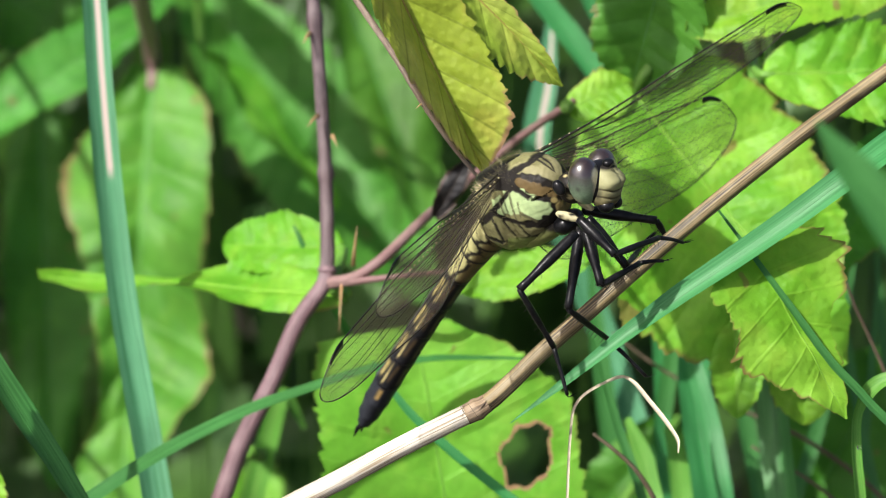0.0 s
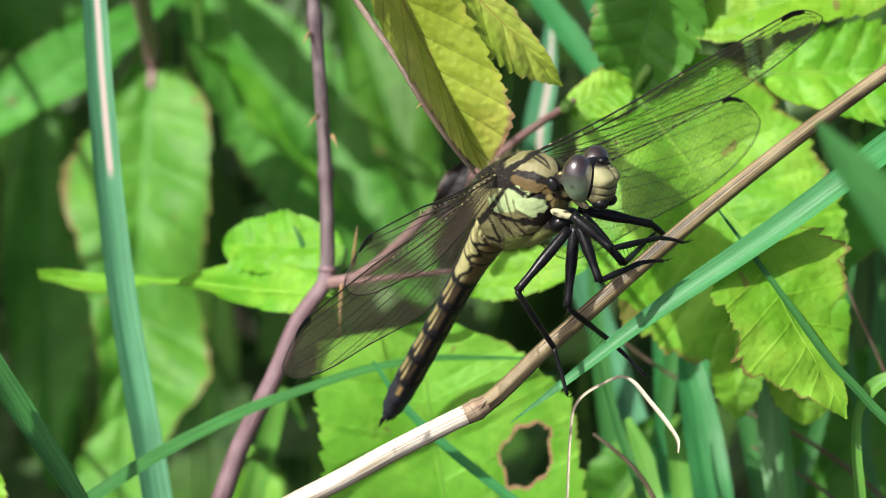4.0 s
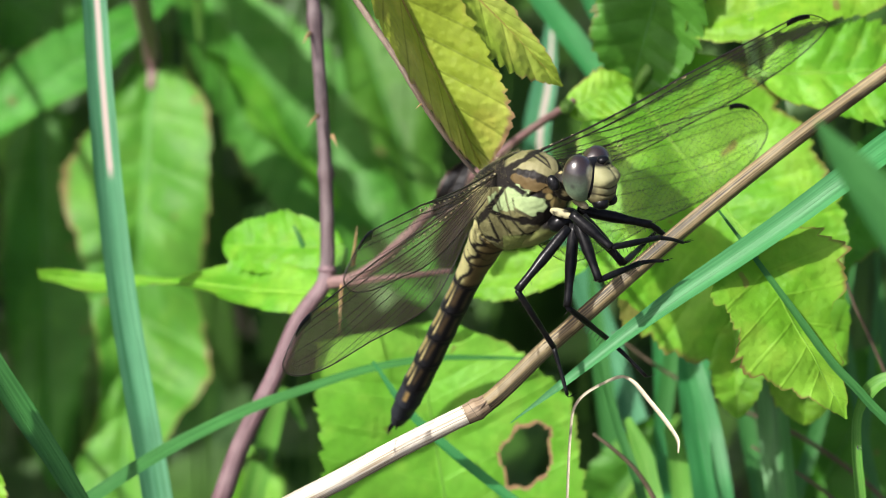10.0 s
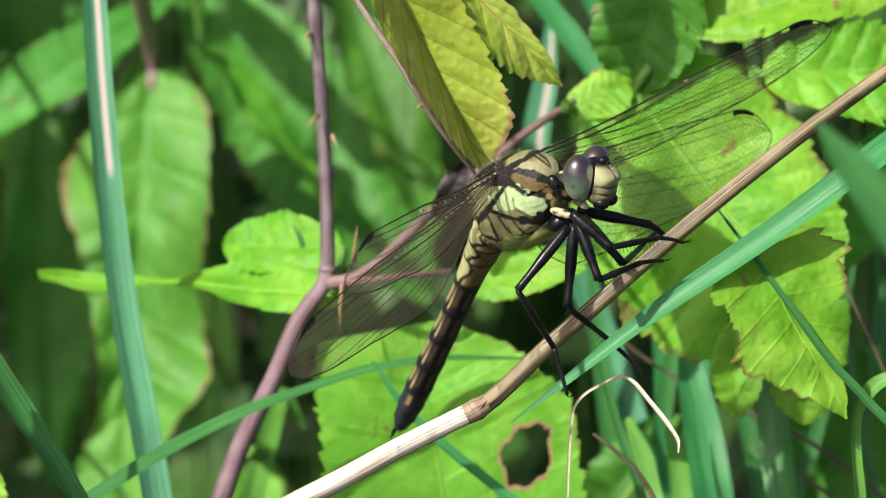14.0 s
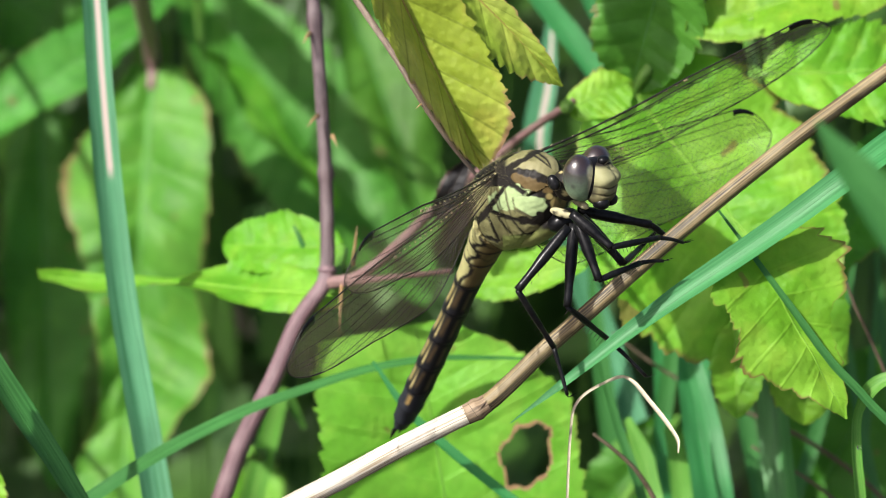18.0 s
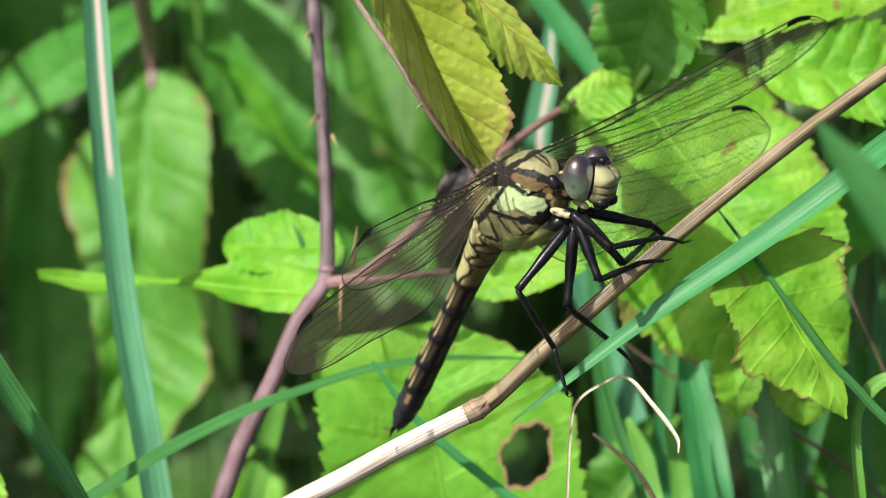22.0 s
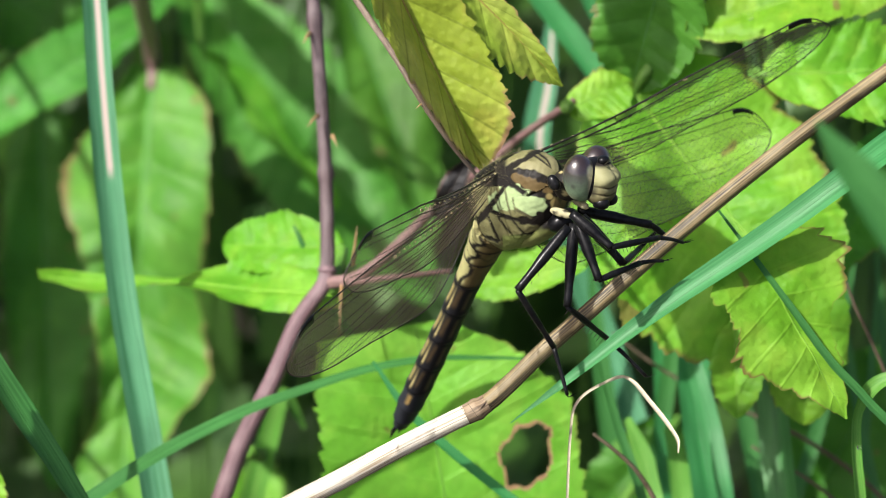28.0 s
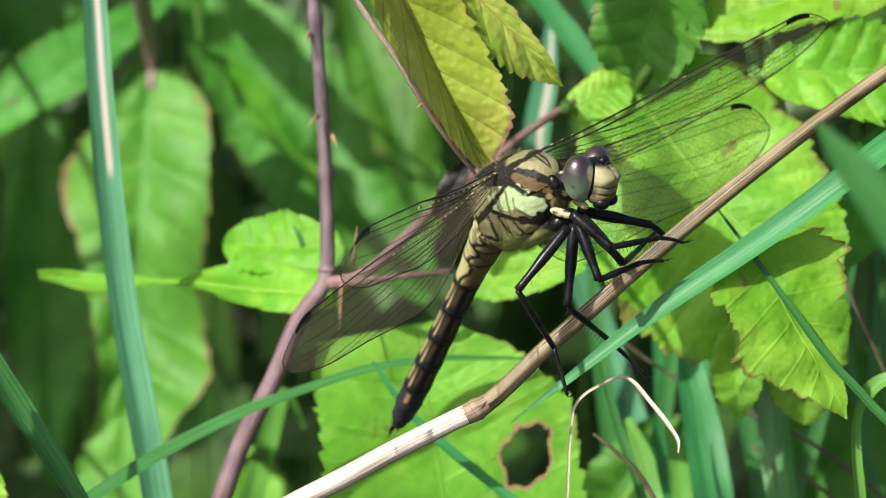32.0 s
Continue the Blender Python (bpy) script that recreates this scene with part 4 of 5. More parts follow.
def abdomen_segment(i):
    """x back along the body, z the animal's back."""
    length, r0, r1 = SEGMENTS[i], HALF[i], HALF[i + 1]
    bm = bmesh.new()
    line = [Vector((length * MM * u, 0, 0)) for u in [k / 14 for k in range(-1, 15)]]
    tube(bm, line, [0.001] * 2, 40)
    for v in bm.verts:
        u = v.co.x / MM / length
        a = math.atan2(v.co.z, v.co.y)
        r = r0 + (r1 - r0) * max(0, u)
        r *= (1.0 - 0.05 * math.sin(math.pi * max(0, u))) * (0.93 if u < 0 else 1)
        z = math.sin(a)
        v.co.y = math.cos(a) * r * 1.05 * MM
        v.co.z = (z * r * (0.86 if z > 0 else 0.72) + 0.12 * max(0.0, z) ** 6 * r) * MM

    def marks(c):
        u = c.x / length
        a = abs(math.degrees(math.atan2(c.y, c.z)))
        dark = (0.010, 0.010, 0.012)
        if i < 3:
            col = blend((0.37, 0.35, 0.155), (0.13, 0.10, 0.04), (a - 96) / 8)
            col = blend(col, INK, (0.13 - abs(u - 0.97)) * 20)
            col = blend(col, INK, (9 - abs(a - 97 - 10 * math.sin(u * 6))) / 4)
            col = blend(col, INK, (40 - a) / 10 + (0.5 * noise.noise(c * 1.1)))
            return blend(col, INK, (0.05 - abs(u - 0.45 - 0.1 * math.sin(a * 0.1))) * 25 if i < 2 else (9 - a) / 4)
        if i >= 7:
            return blend((0.02, 0.022, 0.028), (0.30, 0.20, 0.07), min((10 - abs(a - 98)) / 5, (0.3 - abs(u - 0.35)) * 10) if i == 7 else 0)
        patch = min((12 - 1.2 * (i - 3) - abs(a - 106 + 8 * u)) / 4, (0.36 - abs(u - 0.40)) * 10)
        col = blend(dark, (0.058, 0.04, 0.021), patch * (0.8 + 0.6 * noise.noise(c)))
        col = blend(col, (0.36, 0.30, 0.13), min((3.5 - abs(a - 86 + 4 * u)) / 2.5, (0.42 - abs(u - 0.46)) * 12))
        col = blend(col, (0.055, 0.06, 0.075), min((44 - a) / 10, 0.8) * (0.7 + 0.6 * noise.noise(c * 1.3)))
        col = blend(col, (0.28, 0.23, 0.085), min((15 - abs(a - 58 + 8 * u)) / 5, (0.36 - abs(u - 0.44)) * 10) * (0.95 if i < 6 else 0.6))
        return blend(col, (0.08, 0.065, 0.035), min((16 - abs(a - 150)) / 8, (0.38 - abs(u - 0.45)) * 12) * 0.6)
    painted(bm, marks)
    ob = part("abdomen_segment", bm, CUTICLE, dragonfly)
    if i == 9:
        for s in (1, -1):
            tip = bmesh.new()
            tube(tip, [Vector((0.9, 0.4 * s, 0.1)) * MM, Vector((2.2, 0.7 * s, 0.25)) * MM, Vector((3.4, 0.75 * s, 0.15)) * MM], [0.30 * MM, 0.27 * MM, 0.04 * MM], 8)
            part("cercus", tip, BLACK, ob)
    return ob


def wing_form(hind):
    """Leading and trailing edge of a wing, as y (forward) over the span 0 to 1."""
    def front(u):
        return -0.012 * math.sin(math.pi * min(1, u / 0.52))

    def lead(u):
        return front(u) - (0.095 * ((u - 0.87) / 0.13) ** 2.3 if u > 0.87 else 0.0)

    def trail(u):
        if hind:
            deep = 0.12 + 0.185 * math.sin(min(1.0, u / 0.22) * math.pi / 2) if u < 0.22 else 0.305 - 0.09 * ((u - 0.22) / 0.78) ** 1.15
        else:
            deep = 0.07 + 0.14 * math.sin(min(1.0, u / 0.45) * math.pi / 2) ** 0.9 if u < 0.45 else 0.21 - 0.02 * ((u - 0.45) / 0.55) ** 2
        if u > 0.66:
            deep = 0.095 + (deep - 0.095) * math.sqrt(max(0.0, 1 - ((u - 0.66) / 0.34) ** 2.2))
        return front(u) - deep
    return lead, trail


def wing(hind, near=False):
    """x along the span, y forward; the costa, the main veins, the net of cells, the membrane and the dark stigma."""
    L = (38.6 if hind else 40.2) * MM
    lead, trail = wing_form(hind)
    nodus = 0.44 if hind else 0.53
    rnd = random.Random(9 + hind)

    def place(u, c):
        """c: 0 at the leading edge, 1 at the trailing one."""
        a, b = lead(u), min(trail(u), lead(u) - 0.0005)
        crimp = 0.006 * math.cos(min(c, 0.3) * 40) * (1 - u)
        return Vector((u, a + (b - a) * c, crimp - 0.02 * u * u)) * L
    bm = bmesh.new()
    cols = [math.sin(math.pi / 2 * i / 56) for i in range(57)]
    rows = [[bm.verts.new(place(u, c / 14)) for c in range(15)] for u in cols]
    for a, b in zip(rows, rows[1:]):
        for k in range(14):
            bm.faces.new((a[k], b[k], b[k + 1], a[k + 1]))
    ob = part("wing", bm, MEMBRANE, dragonfly, "clear wing with a net of dark veins")
    net = bmesh.new()

    def vein(points, r, r2=None):
        tube(net, points, [r * MM, (r2 if r2 is not None else r) * MM], 4, close=False)

    def rim(c, n=70):
        return [place(math.sin(math.pi / 2 * (k + 1) / (n + 1)), c) for k in range(n + 1)]

    def curve(c0, c1, u0=0.0, u1=1.0, bend=0.0, n=30):
        return [place(u0 + (u1 - u0) * k / n, c0 + (c1 - c0) * k / n + bend * math.sin(math.pi * k / n)) for k in range(n + 1)]
    vein(rim(0), 0.12, 0.06)
    vein(rim(1), 0.07)
    vein([place(0.0, k / 12) for k in range(11)], 0.08)
    vein(curve(0.09, 0.0, 0, nodus), 0.06)
    vein(curve(0.16, 0.11, 0, 0.97), 0.09, 0.045)
    vein(curve(0.19, 0.24, 0.05, 0.98), 0.05, 0.03)
    mains = [(0.24, 0.52, 0.2, 0.985, 0.05), (0.26, 0.74, 0.24, 0.95, 0.05), (0.3, 0.82, 0.1, 0.92, 0.05), (0.34, 1.0, 0.06, 0.86, 0.10), (0.38, 1.0, 0.04, 0.72, 0.10),
             (0.45, 1.0, 0.03, 0.55, 0.06), (0.5, 1.0, 0.02, 0.38, 0.02), (0.6, 1.0, 0.01, 0.22, 0.0)]
    for c0, c1, u0, u1, bend in mains:
        vein(curve(c0, c1, u0, u1, bend), 0.045, 0.028)
    # bars between the front veins
    for k in range(int(nodus * 30)):
        u = 0.03 + k / 30
        vein([place(u, 0), place(u + 0.002, 0.15 - 0.09 * u)], 0.028)
    for k in range(13):
        u = nodus + 0.02 + (0.97 - nodus) * k / 13
        vein([place(u, 0), place(u + 0.003, 0.12)], 0.022)
    # the net of small six-sided cells
    pitch = 0.0158
    columns = []
    for i in range(int(1 / pitch)):
        u = (i + 0.7) * pitch
        deep = lead(u) - trail(u)
        n = max(4, int(deep * 0.85 / (pitch * 0.62)))
        nodes = []
        for k in range(n + 1):
            out = 0.26 if (k + i) % 2 else -0.26
            at = u + pitch * (out + rnd.uniform(-0.13, 0.13))
            c = 0.15 + 0.85 * (k + (rnd.uniform(-0.22, 0.22) if 0 < k < n else 0)) / n
            nodes.append((place(min(0.992, at), min(1.0, c)), out > 0))
        columns.append(nodes)
        vein([p for p, _ in nodes], 0.019)
    for a, b in zip(columns, columns[1:]):
        for p, out in a:
            if out:
                q = min((q for q, other in b if not other), key=lambda q: abs(q.y - p.y), default=None)
                if q is not None and (q - p).length < 2.2 * pitch * L:
                    vein([p, q], 0.018)
    tagged(part("vein_net", net, VEIN, ob), kind="stuff")
    thick = 0.14 if near else (0.07 if hind else 0.11)
    spot_ = bmesh.new()
    rows = [[spot_.verts.new(place(0.865 + 0.075 * k / 8, c) + Vector((0, 0, z * MM))) for c, z in ((-0.01, 0.07), (thick, 0.07), (thick, -0.07), (-0.01, -0.07))] for k in range(9)]
    for a, b in zip(rows, rows[1:]):
        for k in range(4):
            spot_.faces.new((a[k], b[k], b[(k + 1) % 4], a[(k + 1) % 4]))
    spot_.faces.new(rows[0])
    spot_.faces.new(rows[-1][::-1])
    part("stigma", spot_, BLACK, ob, "black wing mark")
    beads = bmesh.new()
    for k in range(15):
        u = 0.03 + (nodus - 0.03) * k / 15
        bead = bmesh.ops.create_icosphere(beads, subdivisions=1, radius=0.13 * MM)["verts"]
        for v in bead:
            v.co = Vector((v.co.x * 1.5, v.co.y, v.co.z)) + place(u, 0.05)
    for u in (nodus, 0.99 * nodus):
        for v in bmesh.ops.create_icosphere(beads, subdivisions=1, radius=0.2 * MM)["verts"]:
            v.co += place(u, 0.06)
    part("costa_beads", beads, COSTA, ob)
    return ob


def limb(name, length, r0, r1, spines=0, mat=None):
    """x along it from the joint."""
    bm = bmesh.new()
    n = 10
    line = [Vector((length * k / n, 0, 0)) for k in range(n + 1)]
    tube(bm, line, [r0 * 0.8 * MM, r0 * MM, r0 * MM, r1 * MM, r1 * 1.1 * MM], 10)
    comb = bmesh.new()
    for k in range(spines):
        u = (k + 0.7) / (spines + 0.5)
        for s in (1, -1):
            a = Vector((length * u, 0, 0))
            b = a + Vector((0.6, 0.7 * s, -0.9)) * MM
            tube(comb, [a, b], [0.055 * MM, 0.015 * MM], 4)
    ob = part(name, bm, mat or BLACK, dragonfly)
    tagged(part("spine_comb", comb, BRISTLE, ob), kind="stuff")
    return ob


def basis(x, up):
    x = x.normalized()
    y = up.cross(x).normalized()
    m = Matrix((x, y, x.cross(y))).transposed().to_4x4()
    return m


# hip, knee, end of the shin, claw; each x, y, w
LEGS = (((1022, 372, 1), (1152, 398, 2), (1178, 418, 3), (1207, 428, 2)),
        ((1012, 378, -6), (1082, 438, -7), (1166, 421, -3), (1210, 430, -1)),
        ((1030, 384, -1), (1103, 467, 0), (1132, 440, 5), (1160, 412, 6)),
        ((1022, 392, -5), (1060, 496, -6), (1132, 466, -3), (1174, 462, -2)),
        ((1016, 396, -4), (1004, 543, -4), (1075, 600, 2), (1143, 666, 3)),
        ((1006, 402, -7), (916, 514, -8), (980, 615, -4), (1004, 700, -4)))


def build_legs():
    made = []
    for hip, knee, ankle, claw in LEGS:
        h, k, a, c = (spot(*p) for p in (hip, knee, ankle, claw))
        femur = limb("femur", (k - h).length, 0.66, 0.45, 7)
        tibia = limb("tibia", (a - k).length, 0.38, 0.30, 12)
        tarsus = bmesh.new()
        n = 8
        line = spline([a, a.lerp(c, 0.5) + UP * 0.0001, c], 4)
        tube(tarsus, [p - a for p in line], [0.29 * MM, 0.23 * MM, 0.2 * MM], 8)
        end = c - a
        way = (c - a).normalized()
        for s in (0.35, -0.1):
            tube(tarsus, [end, end + way * 0.25 * MM + UP * 0.05 * MM, end + RIGHT * (0.8 + s) * MM + UP * (0.1 + s * 0.6) * MM], [0.09 * MM, 0.06 * MM, 0.015 * MM], 5)
        foot = part("tarsus", tarsus, BLACK, dragonfly)
        foot.location = a - dragonfly.location
        made.append((femur, tibia, h, k, a))
    return made


THORAX = thorax()
HEAD = head()
ABDOMEN = [abdomen_segment(i) for i in range(10)]
WINGS = [(wing(hind, side < 0), side, hind) for hind in (False, True) for side in (1, -1)]
LEG_PARTS = build_legs()
coxa = ball((1.5, 2.0, 1.2), 2.2, 24, 16)
for v in coxa.verts:
    v.co += Vector((5.2, 0, -4.4)) * MM
part("leg_base", coxa, BLACK, THORAX)
sternum = ball((4.2, 2.4, 1.5), 2.2, 60, 40)
for v in sternum.verts:
    v.co += Vector((1.0, 0, -3.9)) * MM
painted(sternum, lambda c: blend((0.22, 0.25, 0.08), INK, noise.noise(c * 0.6) * 2.5 + (c.x - 3.2) * 0.7))
part("sternum", sternum, CUTICLE, THORAX)
for s in (1, -1):
    hip = ball((1.5, 0.42, 0.5), 2.2, 24, 16)
    turn = Euler((0, radians(38), radians(-12 * s))).to_matrix()
    for v in hip.verts:
        v.co = turn @ v.co + Vector((7.4, 1.5 * s, -3.6)) * MM
    painted(hip, lambda c: blend((0.42, 0.39, 0.23), INK, noise.noise(c * 1.3) * 5 + 0.2))
    part("coxa", hip, CUTICLE, THORAX, "cream and black hip")
neck = ball((1.7, 1.6, 1.8), 2.2, 32, 24)
for v in neck.verts:
    v.co += Vector((8.2, 0.6, -1.2)) * MM
painted(neck, lambda c: blend(INK, (0.36, 0.31, 0.15), noise.noise(c * 1.3) * 4 - 0.9))
part("neck", neck, CUTICLE, THORAX)


for s in (1, -1):
    knob = ball((0.7, 0.6, 0.95), 2.2, 24, 16)
    for v in knob.verts:
        v.co += Vector((9.3, 1.9 * s, -0.3)) * MM
    part("collar_knob", knob, BLACK, THORAX, "shiny black knob of the collar")


# ---- how it moves ----
def mixed(rows, t):
    """A smooth reading of rows (t, values...) at the time t."""
    if t <= rows[0][0]:
        return rows[0][1:]
    for a, b in zip(rows, rows[1:]):
        if t <= b[0]:
            u = (t - a[0]) / (b[0] - a[0])
            u = u * u * (3 - 2 * u)
            return tuple(x + (y - x) * u for x, y in zip(a[1:], b[1:]))
    return rows[-1][1:]


# seconds; thorax right, down (steps), back (mm); turn, pitch, roll (degrees)
BODY = [(0, 4.8, -6.0, 0, -2.0, -6.8, 6.4), (0.3, 8.6, -1.4, 0, -2.5, -3.8, 7.6), (0.4, -0.7, 9.6, 0, -4.7, -4.1, 14.8),
        (0.5, -9.0, 43.0, 0, -6.8, -1.4, 26.0), (0.6, -12.2, 48.3, 0, -3.7, -1.0, 25.9), (0.7, -11.6, 50.0, 0, -3.1, -0.7, 25.2),
        (0.8, -7.3, 28.7, 0, 0.7, -3.0, 4.1), (0.9, 8.3, -10.9, 0, 2.5, -7.8, 4.9), (1.0, 10.8, -11.9, 0, 0.6, -7.4, 2.3),
        (1.1, 11.8, -12.2, 0, 0.0, -7.3, 1.7), (1.2, 11.4, -12.7, 0, -0.9, -7.6, 2.2), (1.5, 9.3, -10.7, 0, -1.1, -6.8, 3.1),
        (2.0, 4.1, -7.7, 0, -3.9, -4.2, 5.2), (3.0, 1.2, -6.7, 0, -3.4, -4.5, 3.6), (6.0, -0.6, -7.3, 0, -2.8, -4.6, 2.8),
        (13, -0.6, -7.0, 0, -1.7, -4.5, 1.1)]
# seconds; the way the face looks, and the head's top: right, up, towards the lens
GAZE = [(0, 0.85, -0.15, 0.5, -0.1, 0.97, 0.25), (0.2, 0.85, -0.15, 0.5, -0.1, 0.97, 0.25), (0.3, 0.45, 0.02, 0.9, -0.5, 0.82, 0.2),
        (0.5, 0.35, 0.10, 0.93, -0.75, 0.63, 0.18), (0.7, 0.35, 0.10, 0.93, -0.75, 0.63, 0.18), (0.8, 0.7, -0.1, 0.7, -0.35, 0.9, 0.25),
        (0.9, 0.85, -0.15, 0.5, -0.1, 0.97, 0.25), (20.4, 0.85, -0.15, 0.5, -0.1, 0.97, 0.25), (20.5, 0.45, 0.02, 0.9, -0.5, 0.82, 0.2),
        (20.6, 0.85, -0.15, 0.5, -0.1, 0.97, 0.25)]
# seconds; abdomen: lift and swing at its root, further bend (degrees)
TAIL = [(0, 1.5, 9.4, -8.5), (0.3, 6.3, 9.1, -8.3), (0.4, 10.5, 13.5, -9.6),
        (0.5, 24.4, 17.1, -12.3), (0.6, 34.1, 16.6, -9.0), (0.7, 30.7, 16.1, -8.6),
        (0.8, 13.0, 6.7, -8.2), (0.9, 11.5, 2.6, -7.2), (1.0, 19.3, 7.4, -8.0),
        (1.1, 17.0, 7.6, -8.0), (1.2, 14.5, 9.0, -7.5), (1.5, 11.5, 7.6, -7.0),
        (2.0, 7.5, 7.2, -6.0), (3.0, -0.6, 2.5, -1.5), (6.0, -2.9, 0.5, 0.0),
        (13, -5.6, -1.1, 1.4)]
# seconds; fore wings: sweep, droop, then hind wings: sweep, droop (degrees) on either side; pitch
LEFT_WINGS = [(0, 15.8, 3.0, -3.3, 12.8, 33), (0.3, 15.3, 4.4, -4.3, 12.4, 33), (0.4, 3.1, 2.3, -9.4, 8.5, 33),
        (0.5, -5.1, 1.4, -11.7, -0.8, 33), (0.6, -0.5, 1.7, -6.8, -0.2, 33), (0.7, 1.9, 3.2, -4.3, 0.1, 33),
        (0.8, -13.0, -9.9, -15.5, -17.5, 33), (0.9, -16.0, -15.9, -24.5, -8.1, 33), (1.0, 16.7, -1.7, -11.2, -3.5, 33),
        (1.1, 16.3, -1.6, -7.4, 3.7, 33), (1.2, 13.8, 0.1, -7.1, 5.9, 33), (1.5, 16.0, 1.1, -5.2, 7.3, 33),
        (2.0, 16.7, 4.0, -3.6, 11.2, 33), (3.0, 19.5, 3.6, 0.3, 11.7, 33), (6.0, 22.0, 3.5, 1.9, 11.7, 33),
        (13, 22.7, 2.8, 4.1, 11.8, 33)]
RIGHT_WINGS = [(0, 26.9, 1.8, 8.7, 10.2, 42), (0.3, 27.0, 1.6, 8.4, 8.3, 42), (0.4, 29.2, 5.5, 10.1, 10.3, 42),
        (0.5, 38.0, 10.5, 11.5, 9.5, 42), (0.6, 39.1, 13.8, 11.3, 9.8, 42), (0.7, 39.0, 15.5, 12.1, 11.6, 42),
        (0.8, 63.2, -17.7, 62.7, -18.3, 42), (0.9, 15.2, -20.4, 2.3, -13.9, 42), (1.0, 23.5, -2.1, -1.3, -2.9, 42),
        (1.1, 21.4, -2.1, 0.9, -2.5, 42), (1.2, 23.9, -0.1, 1.8, 1.7, 42), (1.5, 23.8, -0.3, 2.7, 3.3, 42),
        (2.0, 26.7, 0.7, 6.7, 6.1, 42), (3.0, 26.2, 0.0, 6.9, 6.8, 42), (6.0, 25.8, 0.8, 5.9, 7.1, 42),
        (13, 24.5, 1.8, 5.9, 9.3, 42)]


# seconds; how far the wings and the abdomen sink as they tremble (degrees)
FLUTTER = [(0, 0), (5, 0), (5.5, -0.2), (6.5, -0.1), (7, 0.4), (7.5, -0.6), (8, 0.1), (8.5, 1.2), (9, 0.3), (10, 0), (11, -0.2), (12, 0.3), (13, 0), (13.5, 0.9), (14, 0.6), (16.5, 1.2), (17, 0.3), (18, 0.5), (18.5, 0.1), (19.5, 0.9), (20, 0.1), (20.5, -0.5), (21, 0.5), (22, -0.2), (23, -0.6), (24, -0.5), (25, -0.2), (27.5, -0.5), (28, 0.3), (29, -0.3), (29.5, 0.3), (31, 0.1), (32, -0.6)]


# how each wing is set: sweep, droop and pitch added to the rows above
SET = {(1, False): (0, 0, 0), (1, True): (-1.4, -1.2, 35), (-1, False): (0.5, -3.3, -2), (-1, True): (2.65, -3.5, 1)}


def body_at(t):
    x, y, w, turn, pitch, roll = mixed(BODY, t)
    m = (REST @ Euler((radians(roll), radians(-pitch), radians(turn))).to_matrix()).to_4x4()
    m.translation = HOME + (RIGHT * x - UP * y) * STEP + AWAY * w * MM
    return m


def wing_at(body, side, hind, sweep, droop, pitch):
    a, d = radians(sweep), radians(droop)
    span = Vector((math.sin(a) * math.cos(d), side * math.cos(a) * math.cos(d), -math.sin(d)))
    fwd = Vector((math.cos(radians(pitch)), 0, math.sin(radians(pitch))))
    fwd = (fwd - span * fwd.dot(span)).normalized()
    m = Matrix((span, fwd, span.cross(fwd))).transposed().to_4x4()
    m.translation = Vector((-2.5, 2.0 * side, 3.6) if hind else (2.0, 1.8 * side, 4.0)) * MM
    return body @ m


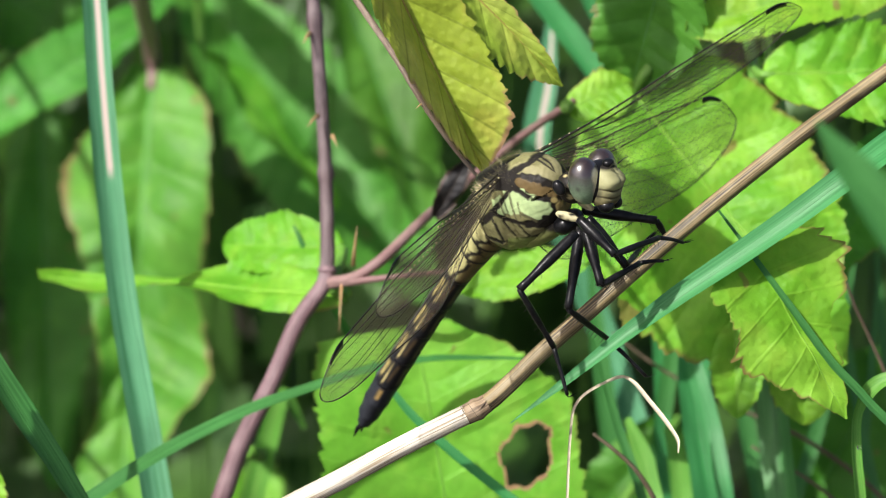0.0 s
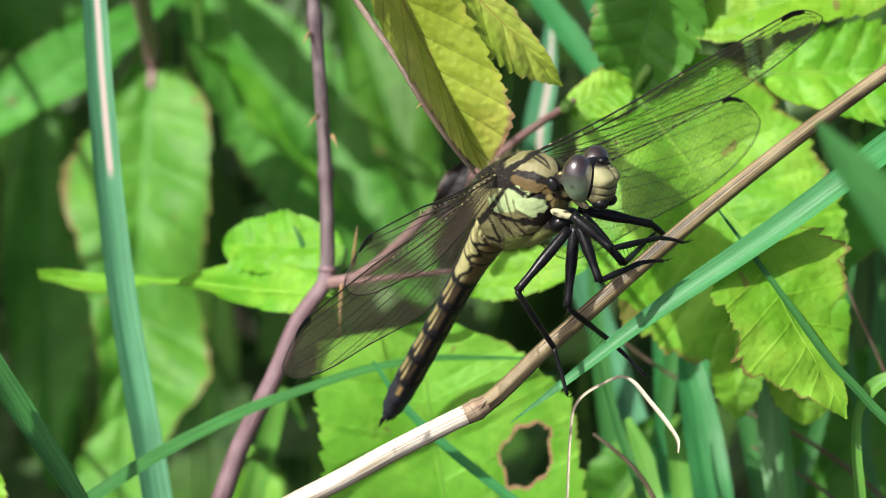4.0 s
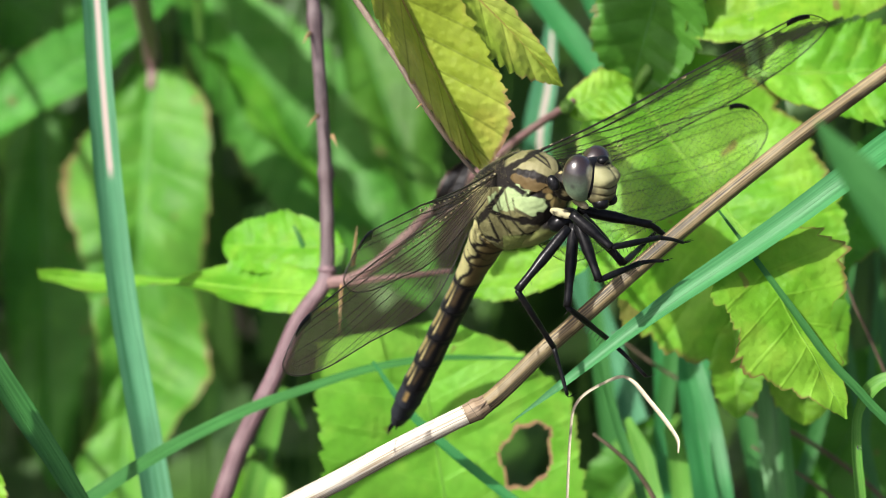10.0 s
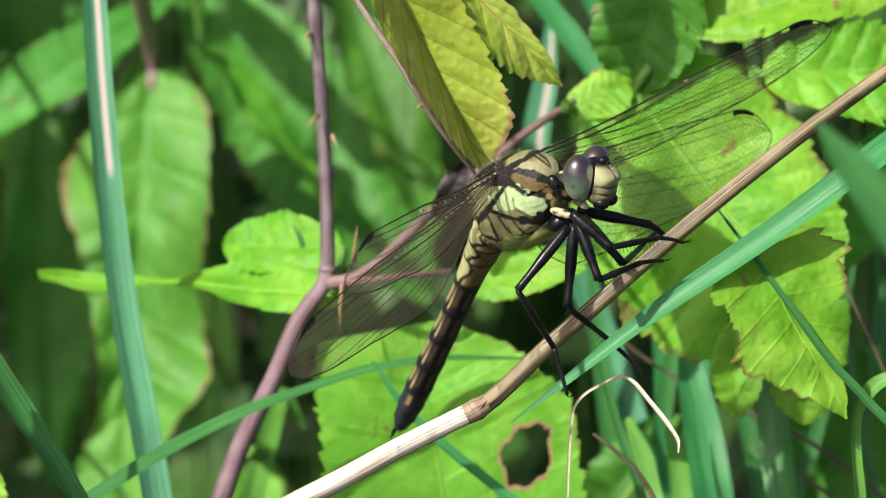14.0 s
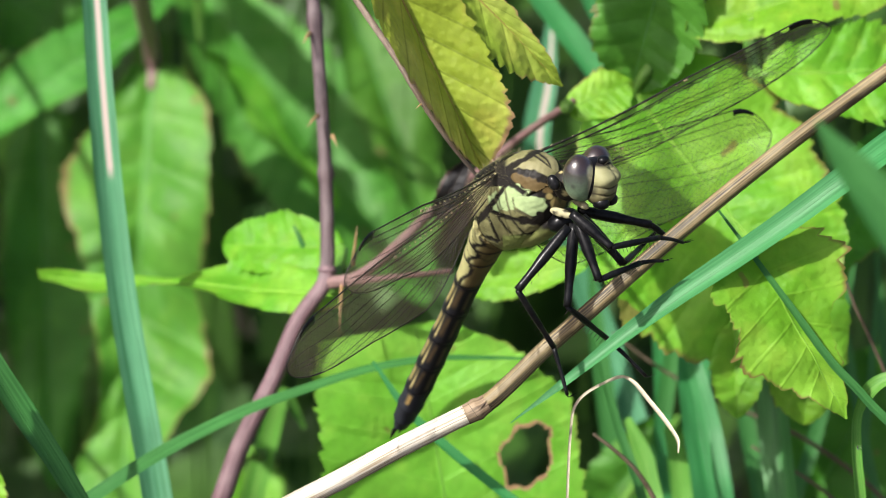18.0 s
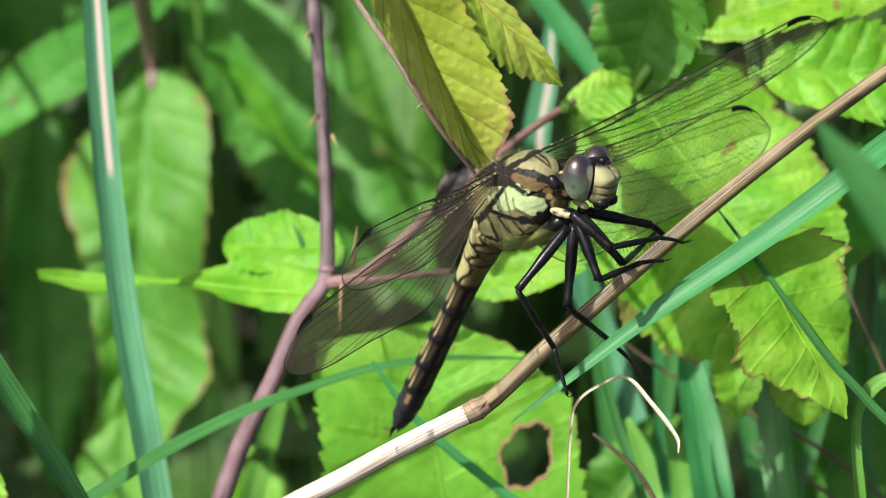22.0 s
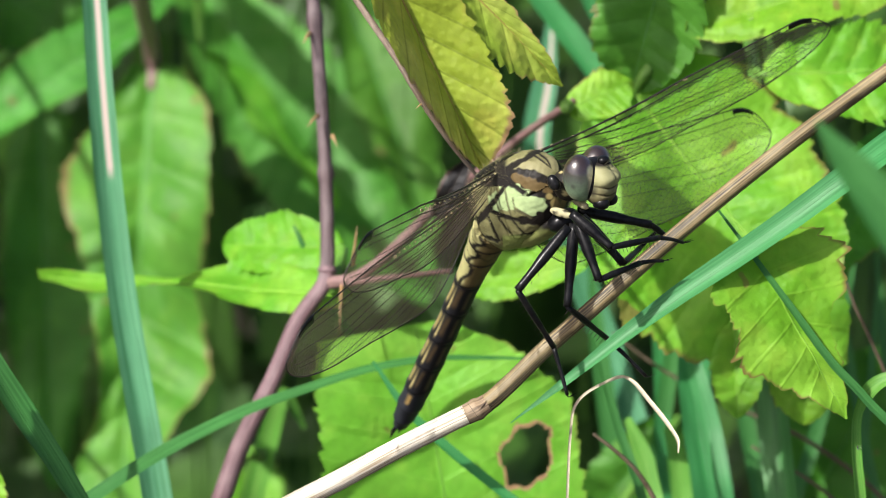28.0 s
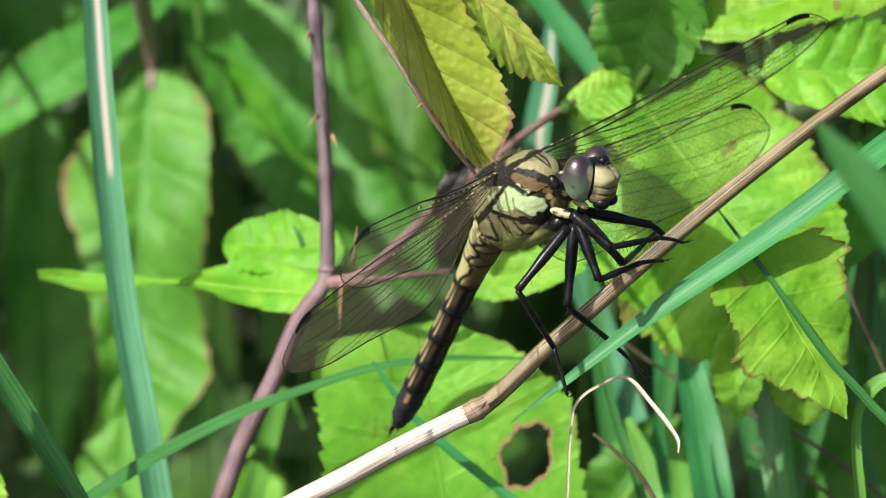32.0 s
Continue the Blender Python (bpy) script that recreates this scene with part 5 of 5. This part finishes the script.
def tail_at(body, lift, swing, bend):
    way = REST.inverted() @ aim(-0.403, -0.652, -0.64)
    joint = body @ Matrix.Translation(Vector((-6.0, 0, -1.5)) * MM)
    x = way
    y = Vector((0, 0, 1)).cross(x).normalized()
    m = joint @ Matrix((x, y, x.cross(y))).transposed().to_4x4() @ Euler((0, radians(-lift), radians(swing))).to_matrix().to_4x4()
    poses = []
    for i, length in enumerate(SEGMENTS):
        poses.append(m.copy())
        m = m @ Matrix.Translation((length * MM, 0, 0)) @ Matrix.Rotation(radians(-bend / 10 - (0.1 if i > 2 else -1.2)), 4, "Y")
    return poses


def knee_at(hip, ankle, rest, l1, l2):
    d = ankle - hip
    far = min(max(d.length, abs(l1 - l2) + 1e-6), (l1 + l2) * 0.9999)
    x = d.normalized()
    a = (l1 * l1 - l2 * l2 + far * far) / (2 * far)
    out = rest - hip
    out = (out - x * out.dot(x)).normalized()
    return hip + x * a + out * math.sqrt(max(0.0, l1 * l1 - a * a))


def motions():
    times = sorted({round(k * 0.1, 2) for k in range(26)} | {2.75 + k * 0.25 for k in range(118)} | {20.2, 20.3, 20.4, 20.6, 20.7, 20.8, 32.0})
    times = [t for t in times if t <= 32]
    away = Matrix.Translation(-dragonfly.location)
    rows = {}
    rest = body_at(32.0)
    for t in times:
        b = body_at(t)
        put = lambda ob, m: rows.setdefault(ob, []).append((t, away @ m))
        put(THORAX, b)
        shake = mixed(FLUTTER, t)[0]
        g = mixed(GAZE, t)
        fwd, top = aim(*g[:3]), aim(*g[3:])
        left = top.cross(fwd).normalized()
        m = Matrix((fwd, left, fwd.cross(left))).transposed().to_4x4()
        m.translation = b @ (Vector((11.5, 1.5, -2.0)) * MM)
        put(HEAD, m)
        for ob, m in zip(ABDOMEN, tail_at(b, mixed(TAIL, t)[0] - shake * 0.5, *mixed(TAIL, t)[1:])):
            put(ob, m)
        for ob, side, hind in WINGS:
            s = mixed(LEFT_WINGS if side > 0 else RIGHT_WINGS, t)
            sweep, drop, turn = SET[side, hind]
            put(ob, wing_at(b, side, hind, s[2 * hind] + sweep, s[2 * hind + 1] + shake + drop, s[4] + turn))
        shift = b @ rest.inverted()
        for femur, tibia, hip, knee, ankle in LEG_PARTS:
            h = shift @ hip
            k = knee_at(h, ankle, knee + (h - hip) * 0.6, (knee - hip).length, (ankle - knee).length)
            m = basis(k - h, aim(0, 0.3, 1))
            m.translation = h
            put(femur, m)
            m = basis(ankle - k, aim(0, 0.3, 1))
            m.translation = k
            put(tibia, m)
    for ob, path in rows.items():
        walk(ob, path)


motions()
